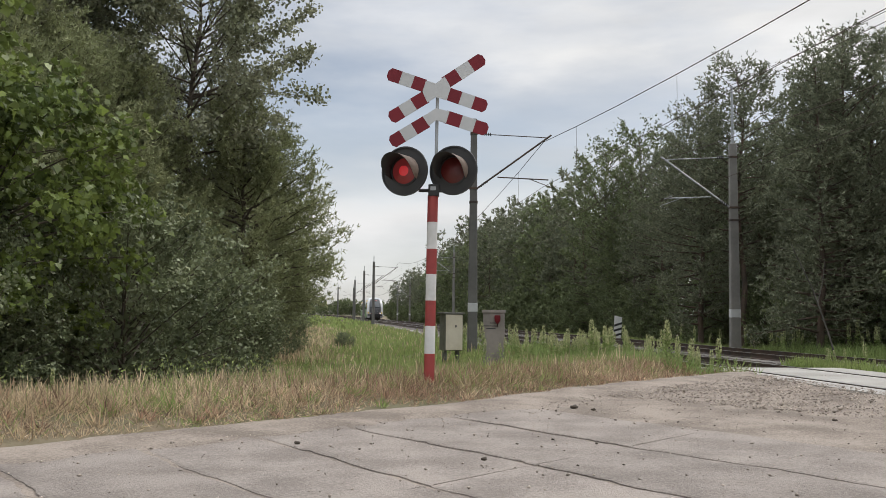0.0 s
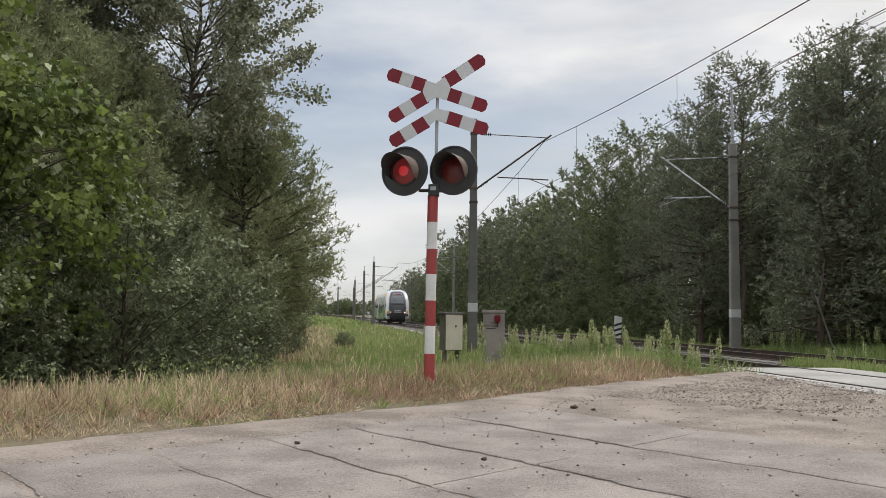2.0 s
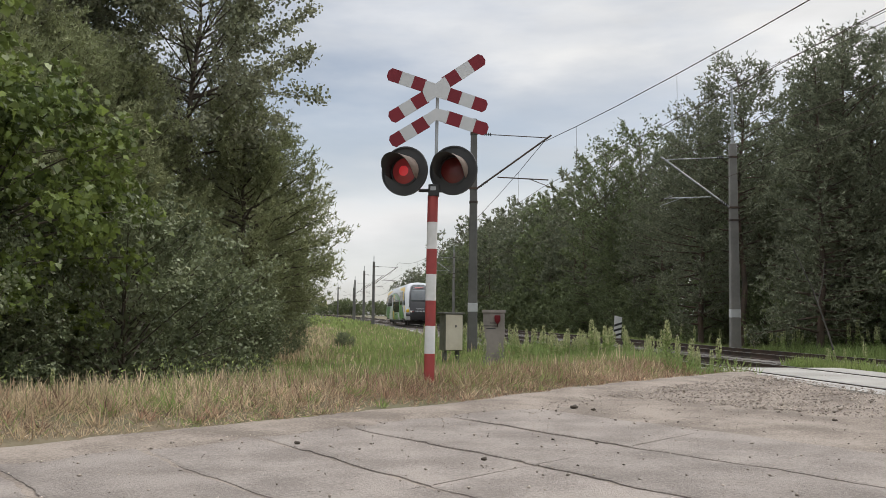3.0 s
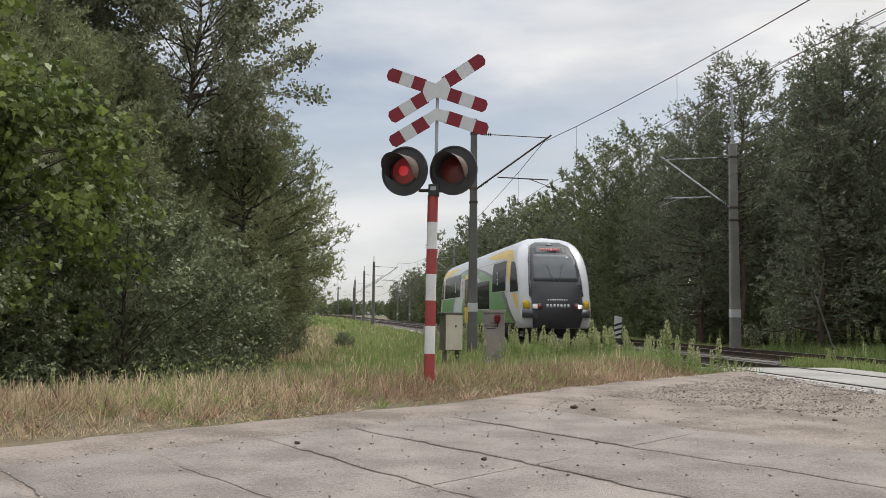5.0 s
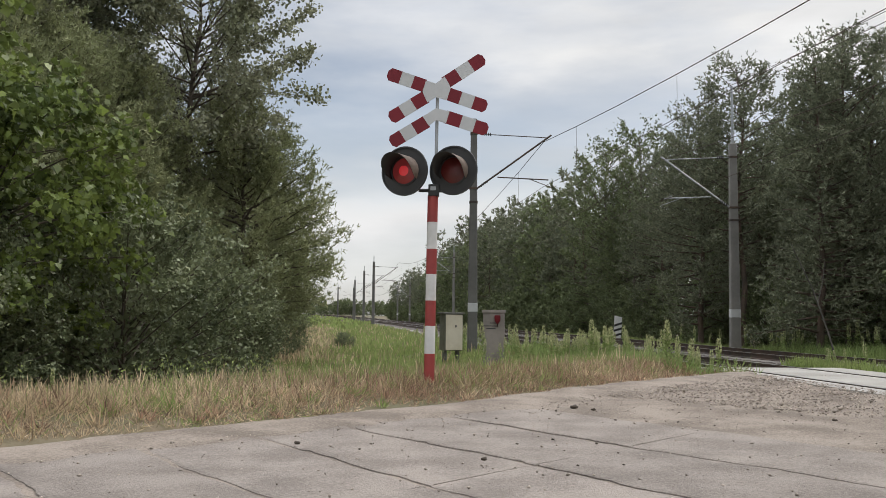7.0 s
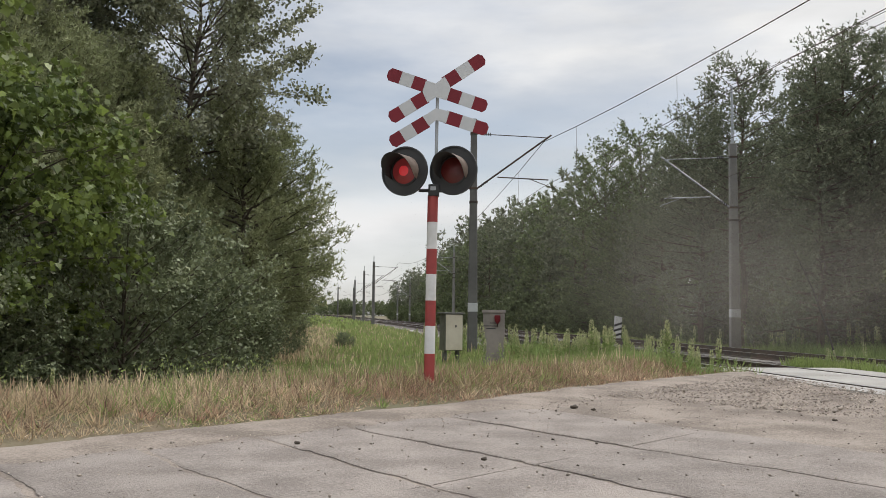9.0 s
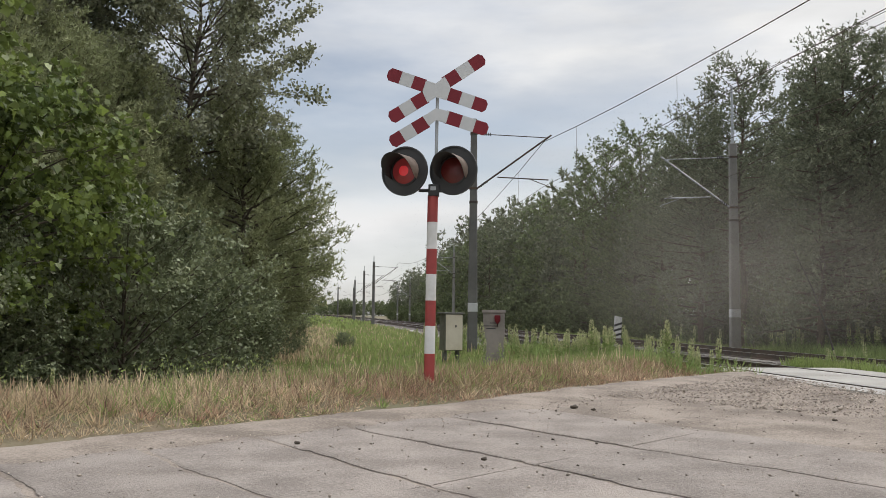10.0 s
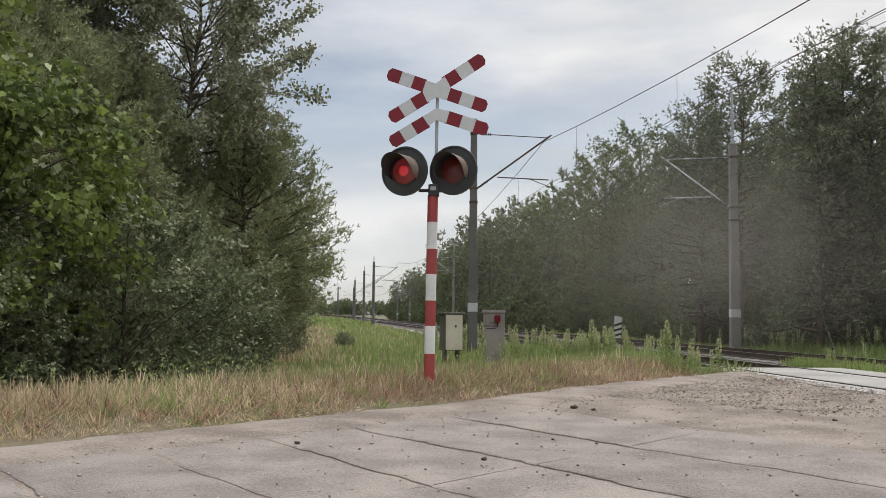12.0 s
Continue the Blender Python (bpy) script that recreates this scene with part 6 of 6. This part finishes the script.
def build_weeds():
    r = random.Random(8)
    kinds = [make_weed(31, 0.8), make_weed(32, 0.7), make_weed(33, 0.9)]
    spots = []
    for i in range(62):
        spots.append((-1.2 - 21 * r.random() ** 1.3, 2.7 + 2.0 * r.random() ** 1.4, r.uniform(0.7, 1.15)))
    for i in range(14):
        spots.append((r.uniform(-28, -12), r.uniform(2.9, 5.6), r.uniform(0.5, 0.9)))
    for i in range(36):
        spots.append((r.uniform(-3.0, 8), r.uniform(-2.4, -1.8), r.uniform(0.4, 0.85)))
    for i in range(60):
        spots.append((r.uniform(-22, 10), r.uniform(-9.8, -6.7), r.uniform(0.9, 1.3)))
    for i in range(96):
        s, lat = r.uniform(-9, 2.0), r.uniform(1.5, 3.0)
        p = on_line(s, lat)
        if float(road_side(p.x, p.y)) > 0.25 or s < 1.2:
            spots.append((s, lat, r.uniform(0.5, 1.0)))
    for i in range(24):
        u, e = r.uniform(-3.0, 5.0), r.uniform(2.0, 3.6)
        q = EDGE_P + EDGE_D * u + EDGE_N * e
        lt, al = line_lat([q[0]], [q[1]])
        spots.append((float(al[0]), float(lt[0]), r.uniform(0.25, 0.55)))
    used = set()
    for s, lat, k in spots:
        p = on_line(s, lat)
        z = max(gz(p.x, p.y), -0.22) if lat > 0 else (gz(p.x, p.y) if lat < -6.7 else -0.2)
        m = Matrix.Translation((p.x, p.y, z)) @ Matrix.Rotation(r.uniform(0, 6.28), 4, "Z") @ Matrix.Diagonal((k, k, k, 1))
        w = r.randrange(3)
        if w not in used:
            used.add(w)
            kinds[w].matrix_world = m
        else:
            place(kinds[w], m)


build_weeds()


# ---- what moves ----
def motions():
    rows = []
    t = 0.0
    while t < 12.01:
        s = V * (t - T0)
        a, b = on_line(s - 4.0), on_line(s - LEN + 4.0)
        d = a - b
        mid = (a + b) / 2
        rows.append((min(t, 12.0), pose(mid.x, mid.y, mid.z, 0, 0, math.degrees(math.atan2(d.y, d.x)))))
        t += 0.25
    walk(train, rows)

    # lamps take turns: each lens drum turns its lit or its dull face outwards
    period = 0.995
    for i, lens in enumerate(lenses):
        rows, turn = [(0.0, pose(0, 0, 0, 0, 0, 0 if i == 0 else 180))], (0 if i == 0 else 180)
        for n in range(13):
            for at in (0.42 + n * period, 0.96 + n * period):
                if at + 0.07 > 12.0:
                    continue
                for k in range(4):
                    rows.append((at - 0.0667 + 0.0334 * k, pose(0, 0, 0, 0, 0, turn + 60 * k)))
                turn += 180
        rows.append((12.0, pose(0, 0, 0, 0, 0, turn)))
        walk(lens, rows)

    # dust lies in the ballast, is whirled up as the railcar goes by, drifts and thins
    for ob, a, b, c in puffs:
        p = on_line(2.0 - 19 * a, -2.0 - 4.5 * b)
        sc = 3.4 + 4.5 * a
        top = 0.9 + 1.6 * c + 1.6 * a
        low = -sc - 0.8
        rows = [(0.0, low, 0.0), (7.1 + 0.2 * c, low, 0.0), (8.6, top * 0.7, 0.5), (9.6, top * 0.9, 1.2), (10.6, top * 1.05, 2.0), (12.0, top * 1.25, 3.2)]
        ob.scale = (sc * 1.7, sc, sc)
        walk(ob, [(t, pose(p.x + 2.5 + dx * (1.6 if b > 0.45 else -0.9), p.y + dx * 0.5, z, 0, 4 * math.sin(t + 6 * a), -20 + 8 * math.sin(2 * c) + 3 * dx)) for t, z, dx in rows])


motions()
